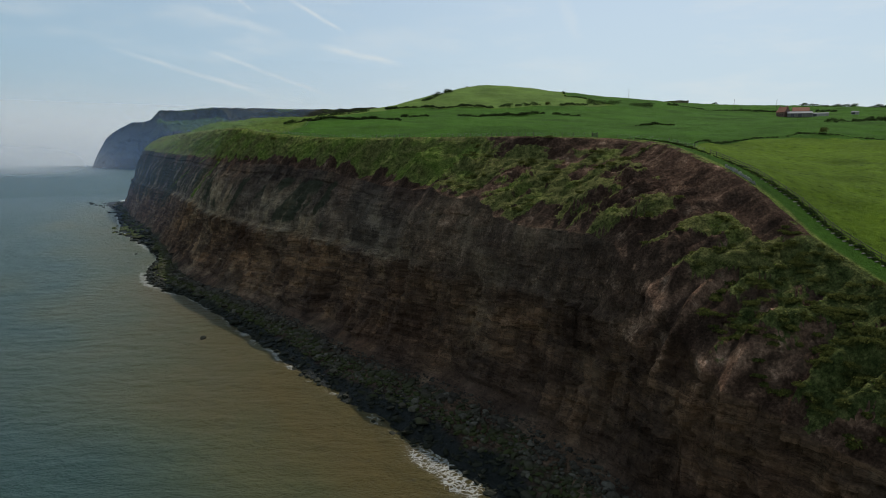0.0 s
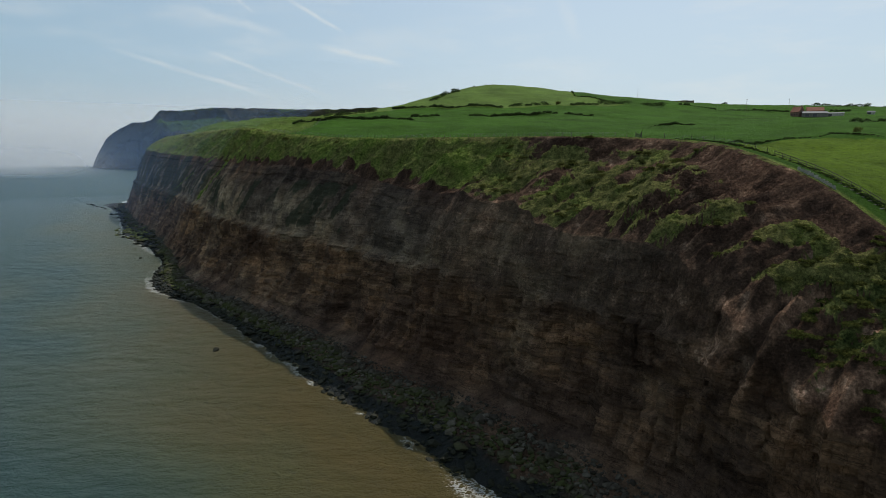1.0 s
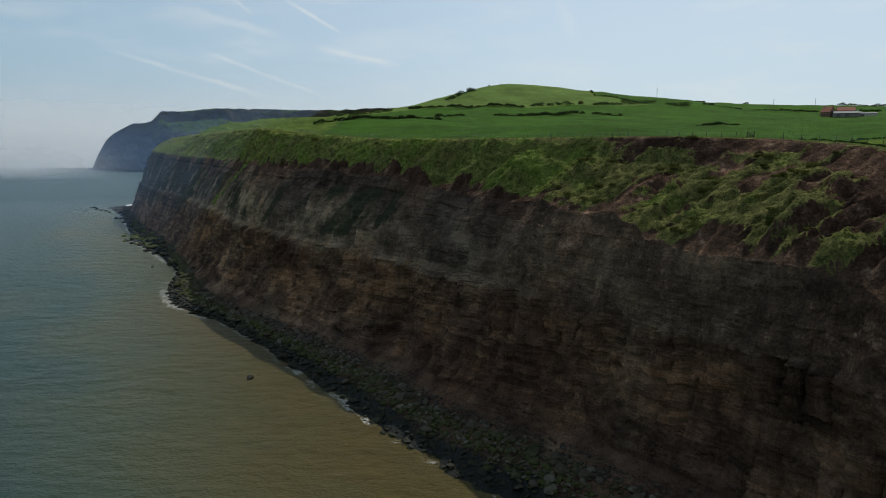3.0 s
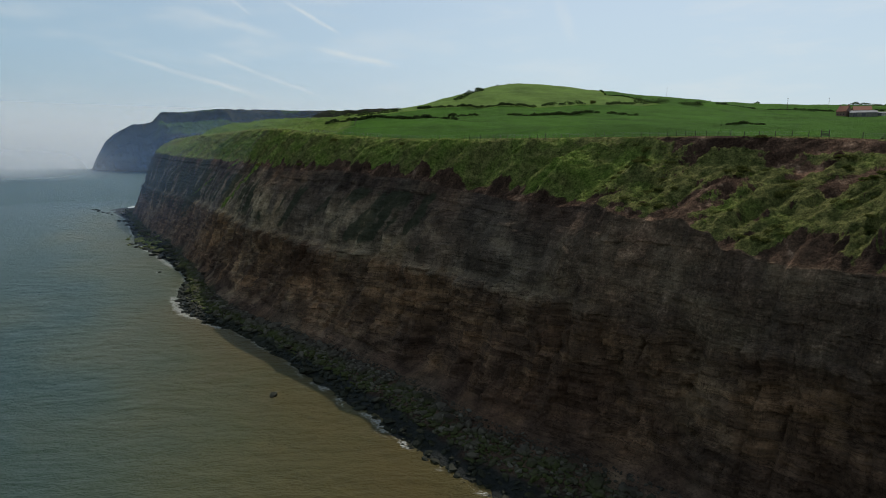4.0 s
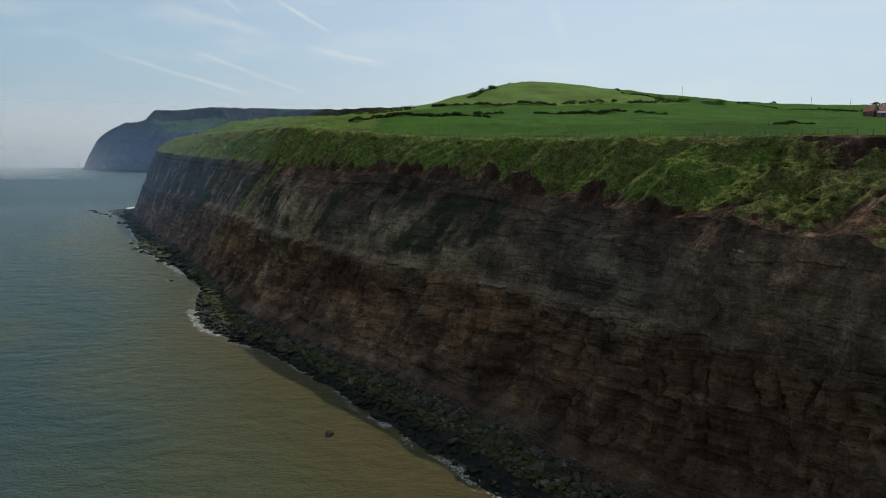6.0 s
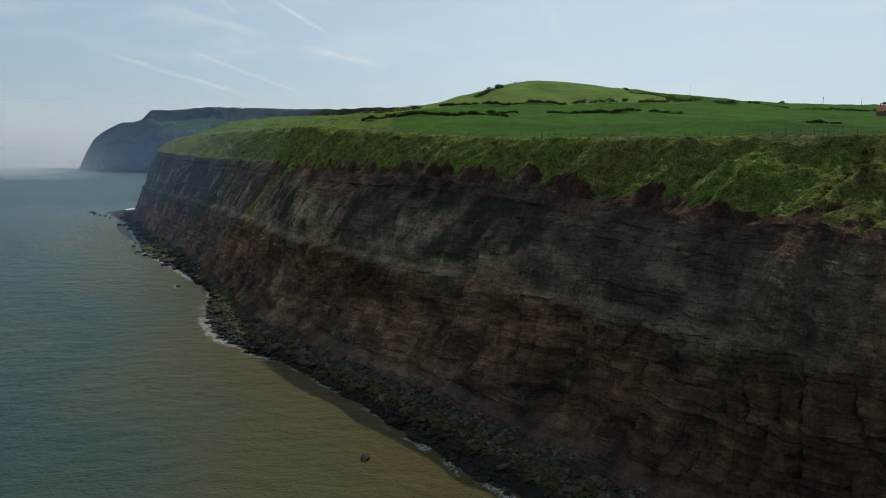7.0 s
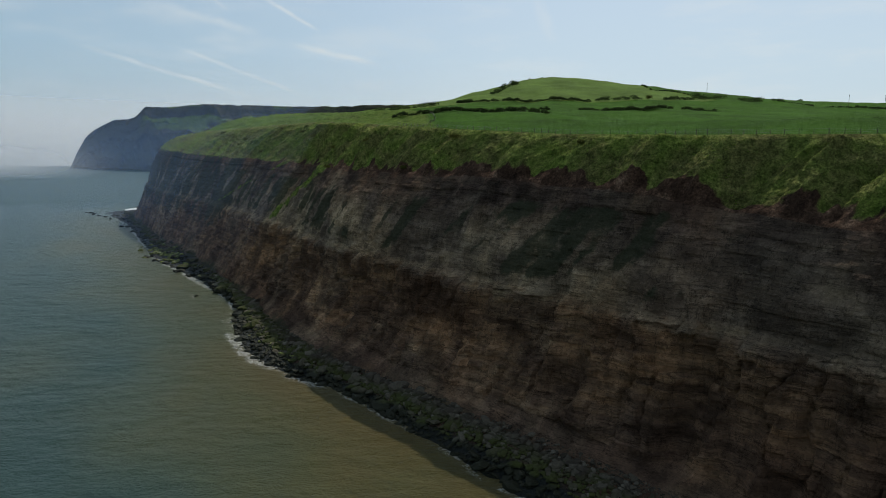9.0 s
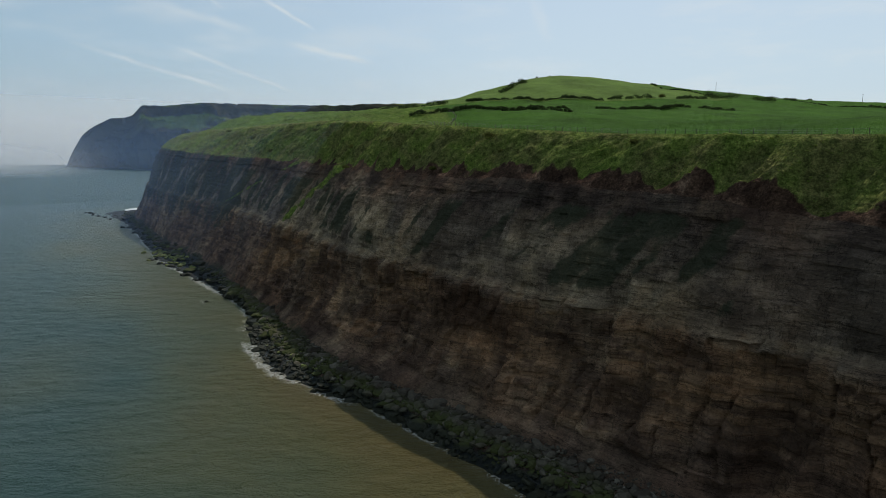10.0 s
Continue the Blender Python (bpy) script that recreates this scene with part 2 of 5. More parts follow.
def land_material():
    """Rock, earth and turf of the cliff and the fields; the coverage of turf comes from the mesh."""
    m, nt, b = material("land")
    vec, pos = place_of(nt)
    turf, bare, tone, wet, green = (attribute(nt, k) for k in ("turf", "bare", "tone", "wet", "green"))
    sep = nt.nodes.new("ShaderNodeSeparateXYZ")
    join(nt, pos, sep.inputs[0])
    big = noise_of(nt, vec, 0.035, 9, 0.6)
    mid = noise_of(nt, vec, 0.25, 6, 0.6)
    fine = noise_of(nt, vec, 2.2, 6, 0.65)
    # beds: thin level bands, warped a little
    flat, _ = place_of(nt, (0.03, 0.03, 1.1))
    bed = noise_of(nt, flat, 1.0, 6, 0.7)
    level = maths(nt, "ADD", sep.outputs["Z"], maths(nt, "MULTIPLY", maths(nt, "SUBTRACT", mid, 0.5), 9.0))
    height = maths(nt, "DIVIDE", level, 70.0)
    # Stops 0.74 to 0.80: dark brown band, with shade under the lip painted in.
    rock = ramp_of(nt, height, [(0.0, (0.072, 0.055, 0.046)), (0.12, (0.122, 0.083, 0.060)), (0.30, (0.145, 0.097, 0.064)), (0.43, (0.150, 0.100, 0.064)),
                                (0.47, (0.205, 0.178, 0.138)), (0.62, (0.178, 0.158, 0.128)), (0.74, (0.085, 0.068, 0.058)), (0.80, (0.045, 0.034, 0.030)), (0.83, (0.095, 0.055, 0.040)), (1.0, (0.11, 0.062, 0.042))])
    grey = ramp_of(nt, big, [(0.40, (0.18, 0.162, 0.128)), (0.48, (0.085, 0.070, 0.060)), (0.55, (0.11, 0.085, 0.065)), (0.64, (0.110, 0.070, 0.050))])
    rock = mixed(nt, 0.38, rock, grey)
    rock = mixed(nt, 1.0, rock, (1.22, 1.08, 0.96), "MULTIPLY")
    rock = mixed(nt, 0.30, rock, ramp_of(nt, bed, [(0.30, 0.35), (0.43, 0.95), (0.49, 0.65), (0.57, 1.3), (0.64, 0.75), (0.74, 1.1)]), "MULTIPLY")
    rock = mixed(nt, 0.9, rock, ramp_of(nt, attribute(nt, "strata_light"), [(0.0, (0.38, 0.36, 0.36)), (0.35, (0.72, 0.70, 0.70)), (0.55, (1.05, 1.0, 0.95)), (0.75, (1.35, 1.30, 1.15)), (1.0, (2.0, 1.8, 1.5))]), "MULTIPLY")
    drip, _ = place_of(nt, (0.45, 0.45, 0.06))
    streak = noise_of(nt, drip, 1.0, 6, 0.7)
    rock = mixed(nt, 0.32, rock, ramp_of(nt, streak, [(0.36, 0.45), (0.48, 1.0), (0.62, 1.5)]), "MULTIPLY")
    rock = mixed(nt, 0.25, rock, ramp_of(nt, fine, [(0.30, 0.40), (0.5, 1.0), (0.68, 1.5)]), "MULTIPLY")
    def hairline(scale, wide, deep):
        v, _ = place_of(nt, scale)
        n = noise_of(nt, v, 1.0, 7, 0.62)
        return ramp_of(nt, maths(nt, "ABSOLUTE", maths(nt, "SUBTRACT", n, 0.5)), [(0.0, deep), (wide * 0.45, deep), (wide, 1.0)])

    for scale, wide, deep in (((0.035, 0.035, 0.42), 0.011, 0.15), ((0.09, 0.09, 0.85), 0.014, 0.40), ((0.30, 0.30, 0.045), 0.009, 0.25)):
        rock = mixed(nt, 0.55, rock, hairline(scale, wide, deep), "MULTIPLY")
    grit = noise_of(nt, vec, 1.1, 8, 0.75)
    rock = mixed(nt, 0.25, rock, ramp_of(nt, grit, [(0.38, 0.42), (0.44, 0.95), (0.56, 1.05), (0.62, 1.55)]), "MULTIPLY")
    slab, _ = place_of(nt, (0.11, 0.11, 0.17))
    rock = mixed(nt, 0.58, rock, ramp_of(nt, noise_of(nt, slab, 1.0, 9, 0.62), [(0.36, 0.42), (0.43, 0.62), (0.455, 1.0), (0.53, 1.08), (0.55, 1.5), (0.66, 1.75)]), "MULTIPLY")
    earth = ramp_of(nt, maths(nt, "ADD", maths(nt, "MULTIPLY", mid, 0.6), maths(nt, "MULTIPLY", streak, 0.4)), [(0.36, (0.032, 0.018, 0.012)), (0.47, (0.074, 0.041, 0.026)), (0.56, (0.125, 0.072, 0.045)), (0.64, (0.30, 0.19, 0.125))])
    # The top stop brightens the sunlit rib crests in the earth colour.
    earth = mixed(nt, 1.0, earth, ramp_of(nt, attribute(nt, "strata_light"), [(0.0, 0.5), (0.5, 0.8), (0.85, 1.05), (1.0, 2.6)]), "MULTIPLY")
    rock = mixed(nt, bare, rock, mixed(nt, 0.45, mixed(nt, 0.6, earth, ramp_of(nt, grit, [(0.36, 0.4), (0.5, 1.0), (0.64, 1.6)]), "MULTIPLY"), ramp_of(nt, fine, [(0.34, 0.35), (0.5, 1.0), (0.64, 1.8)]), "MULTIPLY"))
    moss = ramp_of(nt, maths(nt, "ADD", green, maths(nt, "MULTIPLY", maths(nt, "SUBTRACT", mid, 0.5), 1.2)), [(0.37, 0.0), (0.68, 0.8)])
    rock = mixed(nt, moss, rock, mixed(nt, fine, (0.028, 0.034, 0.020), (0.056, 0.064, 0.034)))
    rock = mixed(nt, wet, rock, mixed(nt, fine, (0.008, 0.010, 0.009), (0.024, 0.028, 0.022)))
    tuft = noise_of(nt, vec, 0.62, 8, 0.72)
    grass = ramp_of(nt, tuft, [(0.36, (0.064, 0.098, 0.016)), (0.48, (0.130, 0.180, 0.030)), (0.56, (0.178, 0.228, 0.043)), (0.66, (0.270, 0.305, 0.074))])
    dry = ramp_of(nt, tuft, [(0.36, (0.050, 0.054, 0.016)), (0.50, (0.125, 0.120, 0.038)), (0.66, (0.23, 0.205, 0.072))])
    rough_grass = mixed(nt, ramp_of(nt, maths(nt, "ADD", noise_of(nt, vec, 0.09, 5, 0.6), maths(nt, "MULTIPLY", tone, 0.35)), [(0.45, 0.0), (0.68, 0.9)]), grass, dry)
    scrub = ramp_of(nt, tuft, [(0.38, (0.028, 0.042, 0.012)), (0.50, (0.070, 0.092, 0.024)), (0.64, (0.155, 0.165, 0.052))])
    rough_grass = mixed(nt, ramp_of(nt, tone, [(0.80, 0.0), (1.0, 0.7)]), rough_grass, scrub)
    field_fine = noise_of(nt, vec, 0.8, 6, 0.6)
    lush = ramp_of(nt, field_fine, [(0.3, (0.036, 0.094, 0.008)), (0.7, (0.060, 0.134, 0.012))])
    sward = ramp_of(nt, field_fine, [(0.3, (0.080, 0.138, 0.008)), (0.7, (0.134, 0.205, 0.014))])
    hill = ramp_of(nt, field_fine, [(0.3, (0.096, 0.155, 0.030)), (0.7, (0.130, 0.195, 0.040))])
    tussock = ramp_of(nt, noise_of(nt, vec, 0.42, 5, 0.7), [(0.34, 0.35), (0.46, 0.9), (0.75, 1.25)])
    sward = mixed(nt, 0.7, sward, tussock, "MULTIPLY")
    crop = mixed(nt, ramp_of(nt, tone, [(0.25, 0.0), (0.5, 1.0)]), lush, sward)
    crop = mixed(nt, ramp_of(nt, tone, [(0.6, 0.0), (0.9, 1.0)]), crop, hill)
    # Broad mottling, with the shading of the fields' undulations put into the colour.
    crop = mixed(nt, 0.75, crop, ramp_of(nt, noise_of(nt, vec, 0.03, 8, 0.7), [(0.35, 0.6), (0.65, 1.3)]), "MULTIPLY")
    sedge = noise_of(nt, vec, 2.4, 6, 0.78)
    rough_grass = mixed(nt, 0.75, rough_grass, ramp_of(nt, sedge, [(0.36, 0.30), (0.48, 0.90), (0.60, 1.5), (0.68, 2.0)]), "MULTIPLY")
    cover = mixed(nt, attribute(nt, "sown"), rough_grass, crop)
    edge = ramp_of(nt, maths(nt, "ADD", turf, maths(nt, "MULTIPLY", maths(nt, "SUBTRACT", mid, 0.5), 1.1)), [(0.42, 0.0), (0.56, 1.0)])
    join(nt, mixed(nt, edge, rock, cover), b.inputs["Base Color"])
    join(nt, ramp_of(nt, wet, [(0.0, 0.92), (1.0, 0.6)]), b.inputs["Roughness"])
    join(nt, ramp_of(nt, wet, [(0.0, 0.04), (1.0, 0.2)]), b.inputs["Specular IOR Level"])
    relief = maths(nt, "ADD", maths(nt, "MULTIPLY", tuft, 0.5), maths(nt, "ADD", maths(nt, "MULTIPLY", bed, 0.3), maths(nt, "MULTIPLY", maths(nt, "ADD", fine, sedge), 0.45)))
    bumped(nt, b, relief, 1.5, 1.0)
    return m


def sea_material():
    m, nt, b = material("sea_water")
    vec, _ = place_of(nt)
    silt, foam, wide = attribute(nt, "silt"), attribute(nt, "foam"), attribute(nt, "wide")
    patch = noise_of(nt, vec, 0.02, 5, 0.6)
    silty = maths(nt, "ADD", silt, maths(nt, "MULTIPLY", maths(nt, "SUBTRACT", patch, 0.5), 0.5))
    col = ramp_of(nt, silty, [(0.0, (0.040, 0.088, 0.073)), (0.35, (0.078, 0.104, 0.056)), (0.70, (0.108, 0.108, 0.042)), (1.0, (0.132, 0.100, 0.032))])
    web = nt.nodes.new("ShaderNodeTexVoronoi")
    web.feature, web.inputs["Scale"].default_value = "DISTANCE_TO_EDGE", 0.8
    warp = nt.nodes.new("ShaderNodeVectorMath")
    warp.operation = "ADD"
    wn = nt.nodes.new("ShaderNodeTexNoise")
    wn.inputs["Scale"].default_value, wn.inputs["Detail"].default_value = 0.5, 5.0
    join(nt, vec, wn.inputs["Vector"])
    sc = nt.nodes.new("ShaderNodeVectorMath")
    sc.operation = "SCALE"
    sc.inputs["Scale"].default_value = 4.0
    join(nt, wn.outputs["Color"], sc.inputs[0])
    join(nt, vec, warp.inputs[0])
    join(nt, sc.outputs[0], warp.inputs[1])
    join(nt, warp.outputs[0], web.inputs["Vector"])
    thread = ramp_of(nt, web.outputs["Distance"], [(0.02, 1.0), (0.22, 0.0)])
    fleck = noise_of(nt, vec, 1.7, 7, 0.75)
    lace = maths(nt, "ADD", maths(nt, "MULTIPLY", thread, 0.35), fleck)
    white = ramp_of(nt, maths(nt, "ADD", maths(nt, "MULTIPLY", foam, 0.34), maths(nt, "MULTIPLY", lace, 0.95)), [(0.95, 0.0), (1.18, 0.9)])
    white = maths(nt, "MULTIPLY", white, ramp_of(nt, foam, [(0.03, 0.0), (0.25, 1.0)]))
    join(nt, mixed(nt, white, col, (0.62, 0.61, 0.56)), b.inputs["Base Color"])
    join(nt, maths(nt, "MAXIMUM", ramp_of(nt, white, [(0.0, 0.33), (1.0, 0.9)]), maths(nt, "MULTIPLY", wide, 0.45)), b.inputs["Roughness"])
    b.inputs["IOR"].default_value = 1.33
    b.inputs["Specular IOR Level"].default_value = 0.5
    w1, _ = place_of(nt, (0.72, 1.0, 1.0))
    swell = noise_of(nt, w1, 0.13, 2, 0.5)
    chop = noise_of(nt, w1, 0.36, 3, 0.6)
    ripple = noise_of(nt, w1, 1.7, 4, 0.7)
    waves = maths(nt, "ADD", maths(nt, "MULTIPLY", swell, 1.6), maths(nt, "ADD", maths(nt, "MULTIPLY", chop, 1.0), maths(nt, "MULTIPLY", ripple, 0.65)))
    bumped(nt, b, waves, 2.6, 1.0)
    return m


LAND = land_material()
SEA = sea_material()


# ---- mesh helpers ----
def sheet(name, x, y, z, mat, attrs=None):
    """A grid of points as one smooth mesh; attrs: arrays of the same shape, stored on the points."""
    rows, cols = x.shape
    me = bpy.data.meshes.new(name)
    co = np.stack([x, y, z], -1).reshape(-1, 3).astype(np.float32)
    idx = np.arange(rows * cols).reshape(rows, cols)
    quads = np.stack([idx[:-1, :-1], idx[:-1, 1:], idx[1:, 1:], idx[1:, :-1]], -1).reshape(-1, 4)
    me.vertices.add(len(co))
    me.vertices.foreach_set("co", co.ravel())
    me.loops.add(quads.size)
    me.loops.foreach_set("vertex_index", quads.ravel().astype(np.int32))
    me.polygons.add(len(quads))
    me.polygons.foreach_set("loop_start", np.arange(0, quads.size, 4, dtype=np.int32))
    me.update(calc_edges=True)
    me.polygons.foreach_set("use_smooth", np.ones(len(quads), bool))
    for key, v in (attrs or {}).items():
        a = me.attributes.new(key, "FLOAT", "POINT")
        a.data.foreach_set("value", np.broadcast_to(v, x.shape).reshape(-1).astype(np.float32))
    me.materials.append(mat)
    me.validate()
    return new(name, me)


def from_arrays(name, co, faces, mat, smooth_faces=False):
    me = bpy.data.meshes.new(name)
    me.from_pydata([tuple(p) for p in co], [], [tuple(f) for f in faces])
    me.materials.append(mat)
    if smooth_faces:
        me.polygons.foreach_set("use_smooth", np.ones(len(me.polygons), bool))
    me.update()
    return me


def part(name, bm, mat, parent, label=""):
    """A bmesh as one mesh object under a thing or a part."""
    me = bpy.data.meshes.new(name)
    bm.to_mesh(me)
    bm.free()
    me.materials.append(mat)
    ob = new(name, me)
    ob.parent = parent
    return tagged(ob, label) if label else ob


# ---- the coast: one sheet from the sea bed over the cliff to the fields ----
def steps(*spans):
    """Graded stations: (start, end, step), ..."""
    out = []
    for a, b, d in spans:
        out.append(np.arange(a, b, d))
    return np.concatenate(out + [[spans[-1][1]]])


S = steps((-400, -130, 9), (-130, -100, 2), (-100, 200, 0.45), (200, 400, 0.65), (400, 780, 1.8), (780, 960, 6), (960, 1600, 25))
FORE, WALL, SLOPE = 34, 190, 120
BACK = np.concatenate([np.linspace(0, 1, 60) ** 1.6 * 90, 90 + np.linspace(0, 1, 130)[1:] ** 1.5 * 1500])


def relief_rock(s, z):
    """How far the rock face stands out seaward: buttresses, gullies, ribs and beds."""
    big = fbm(s / 38, z / 60, 0, 3, 11) * 3.4
    warp = fbm(s / 15, z / 12, 0, 3, 12) * 2.5
    rib = ridged(s / 9 + warp * 0.06, z / 55, 0, 4, 13) * 2.4
    # beds: blocky steps in height, broken along the face
    zz = z + fbm(s / 30, z / 20, 0, 2, 14) * 1.2
    k = zz / 1.45
    bed = np.floor(k)
    block = np.floor(s / 3.3 + vnoise(bed * 7.3, s / 9, 0, 15) * 1.4 + bed * 0.37)
    step = vnoise(bed * 3.7 + 0.5, 0.5, 0.5, 16) * 0.8 + vnoise(bed * 5.1 + 0.5, block * 1.7 + 0.5, 0.5, 18) * 1.15
    course = smooth(0.0, 0.15, k - bed)
    sandstone = smooth(7, 11, z) * (1 - smooth(31.5, 33.5, z + fbm(s / 12, 0.3, 0, 2, 19) * 1.0))
    # pillars between upright joints
    ps = s / 5.2 + fbm(s / 11, z / 16, 0, 3, 21) * 1.3
    pz = np.floor(z / 8.0 + vnoise(np.floor(ps) * 3.3, 0.5, 0.5, 22) * 0.9)
    pf = ps - np.floor(ps)
    pillar = vnoise(np.floor(ps) * 2.9 + 0.5, pz * 1.9 + 0.5, 0.5, 23) * 2.1 * smooth(0, 0.12, pf) * smooth(1, 0.88, pf) - (1 - smooth(0, 0.10, pf) * smooth(1, 0.90, pf)) * 0.8
    small = fbm(s / 2.4, z / 1.6, 0, 3, 20) * 0.6
    rib, pillar = rib * (1 - 0.8 * smooth(230, 330, s)), pillar * (1 - 0.8 * smooth(230, 330, s))
    return big + rib * (0.45 + 0.55 * sandstone) + step * course * (0.35 + 0.65 * sandstone) + pillar * (0.25 + 0.75 * sandstone) + small


def strata_light_tone(s, z):
    """Colour of the beds and blocks, 0 dark to 1 pale, with some sunlight and haze put in."""
    zz = z + fbm(s / 30, z / 20, 0, 2, 14) * 1.2
    bed = np.floor(zz / 1.45)
    block = np.floor(s / 3.3 + vnoise(bed * 7.3, s / 9, 0, 15) * 1.4 + bed * 0.37)
    thin = np.floor(zz / 0.42)
    firm = smooth(7, 11, z) * (1 - smooth(31.5, 33.5, z))
    tone = 0.5 + (vnoise(bed * 3.1 + 0.5, s / 40, 0.5, 24) * 0.24 + vnoise(bed * 5.7 + 0.5, block * 2.3 + 0.5, 0.5, 25) * 0.24 + vnoise(thin * 2.7 + 0.5, s / 12, 0.5, 26) * 0.16) * (0.30 + 0.70 * firm)
    tone = tone + fbm(s / 7, z / 9, 0, 4, 27) * 0.55 + fbm(s / 30, z / 14, 0, 3, 28) * 0.4
    ledge = np.exp(-((z - 32.6 - fbm(s / 12, 0.3, 0, 2, 19)) / 0.9) ** 2) * smooth(20, 60, s)
    # Ribs of pale earth, with the sunlight on their crests put into the tone.
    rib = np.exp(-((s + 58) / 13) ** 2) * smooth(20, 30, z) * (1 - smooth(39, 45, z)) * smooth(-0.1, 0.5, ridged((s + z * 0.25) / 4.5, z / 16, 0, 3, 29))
    # Paler beyond s 150: haze on the farther face put into the rock tone.
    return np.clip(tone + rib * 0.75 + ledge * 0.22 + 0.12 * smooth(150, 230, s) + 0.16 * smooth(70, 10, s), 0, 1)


def build_coast():
    s = S[None, :]
    fw, fz, lw, lz, ew, ez, sw = foot_w(s), foot_z(s), lip_w(s), lip_z(s), edge_w(s), edge_z(s), shore_w(s)
    near = smooth(780, 740, s)
    # foreshore
    u = np.linspace(0, 1, FORE)[:, None]
    W0 = (sw - 9) + (fw - sw + 9) * u
    rise = np.clip((W0 - sw) / np.maximum(fw - sw, 1.0), -2, 1)
    Z0 = np.where(rise > 0, fz * np.abs(rise) ** 0.9, rise * 3.0) + fbm(s / 5, W0 / 5, 0, 4, 31) * 1.3 * smooth(-0.3, 0.15, rise) * (1 - smooth(0.9, 1.0, rise))
    # rock wall
    v = np.linspace(0, 1, WALL)[1:, None]
    jag = fbm(s / 13, 0.0, 0, 4, 33) * 5.0
    ztop = lz + jag * smooth(-60, -20, s) * (0.22 + 0.4 * smooth(75, 45, s))
    Zb = fz + (ztop - fz) * v
    bow = v + 0.05 * np.sin(v * math.pi * 2) + 0.13 * smooth(0, 0.09, v) * (1 - smooth(0.25, 0.9, v)) * smooth(260, 200, s)
    lw = lw + smooth(60, 35, s) * (fbm(s / 11, 0.9, 0, 2, 29) * 4.0 + ridged(s / 3.0, 0.9, 0, 2, 30) * 0.9)
    W1 = fw + (lw - fw) * bow
    shelf = smooth(31.0, 33.5, Zb + fbm(s / 12, 0.3, 0, 2, 19)) - v
    out = relief_rock(s, Zb) * smooth(0.0, 0.08, v) * (0.55 + 0.45 * smooth(1.0, 0.85, v)) * near
    cap = (smooth(0.925, 0.94, v) * 0.25 - smooth(0.89, 0.92, v) * (1 - smooth(0.925, 0.94, v)) * 0.6) * (0.6 + 0.8 * fbm(s / 14, 0.4, 0, 3, 32))
    W1 = W1 - out - cap * near * smooth(25, 75, s) + shelf * 1.4 * smooth(20, 60, s) * near
    fins = np.exp(-((s + 58) / 13) ** 2) * smooth(20, 30, Zb) * smooth(0.2, 0.6, v)
    W1 = W1 - fins * (ridged((s + Zb * 0.25) / 4.5, Zb / 16, 0, 3, 29) - 0.3) * 2.6
    Z1 = Zb + fbm(s / 2.0, Zb / 2.0, 0, 2, 34) * 0.25 * near
    # grass slope and landslip between the wall and the cliff edge
    q = np.linspace(0, 1, SLOPE)[1:, None]
    slip = smooth(62, 40, s)
    torn = smooth(58, -12, s)
    W2 = W1[-1:, :] + (ew + fbm(s / 9, 0.7, 0, 3, 35) * 1.6 - W1[-1:, :]) * q
    normal_shape = 0.55 * q + 0.45 * np.sin(q * math.pi / 2)
    scarp_shape = np.interp(q, [0, 0.15, 0.28, 0.67, 0.74, 0.95, 1], [0, 0.10, 0.19, 0.56, 0.62, 0.98, 1])
    bowl_shape = np.interp(q, [0, 0.13, 0.345, 0.68, 0.80, 0.95, 1], [0, 0.19, 0.44, 0.71, 0.79, 0.975, 1])
    bowl = smooth(15, -10, s)
    slip_shape = scarp_shape * (1 - bowl) + bowl_shape * bowl
    shape = normal_shape * (1 - slip) + slip_shape * slip
    body = smooth(0, 0.22, q) * (1 - smooth(0.68, 1.0, q))
    lump = fbm(s / 5, W2 / 4, 0, 4, 38)
    across = s + W2 * 0.22 + fbm(s / 26, W2 / 26, 0, 2, 36) * 9
    kp = across / 17.0
    kf = kp - np.floor(kp)
    spur = 1.15 * (np.where(kf < 0.42, kf / 0.42, (1 - kf) / 0.58) - 0.45) * (4.2 + 2.6 * vnoise(np.floor(kp) * 2.3 + 0.5, W2 / 20, 0.5, 42)) + (ridged((across + W2 * 0.3) / 9.0, W2 / 40, 0, 2, 40) - 0.2) * 3.4 + (ridged((across + W2 * 0.5) / 3.6, W2 / 16, 0, 3, 41) - 0.2) * 2.0
    # little slumped scarps across the spurs
    base = Z1[-1:, :] + (ez - Z1[-1:, :]) * shape
    terrace = 0
    for size, wide, seed in ((4.2, 15, 46), (1.3, 7, 47)):
        k = (base + spur * 0.5) / size + fbm(across / wide, W2 / wide, 0, 3, seed) * 1.5
        f = k - np.floor(k)
        terrace = terrace + (smooth(0.55, 1.0, f) - f) * size * 0.22
    body = body * (1 - 0.45 * smooth(300, 420, s)) * np.clip((ez - Z1[-1:, :]) / 17, 0.45, 1)
    hummock = fbm(s / 2.2, W2 / 2.6, 0, 4, 49) * 0.7 * (1 - 0.75 * smooth(230, 360, s))
    bench = smooth(0, 0.30, q) * (1 - smooth(0.50, 0.62, q))
    rill = ridged((s + W2 * 0.4) / 4.2 + fbm(s / 9, W2 / 9, 0, 2, 47) * 0.6, W2 / 30, 0, 3, 48) * 1.9 * smooth(0, 0.15, q) * (1 - 0.65 * smooth(0.62, 0.75, q)) * (1 - smooth(0.9, 0.97, q))
    fine_rill = (ridged((s + W2 * 0.5) / 1.5, W2 / 12, 0, 2, 55) - 0.3) * 0.8 * smooth(0, 0.1, q) * (1 - smooth(0.9, 0.97, q))
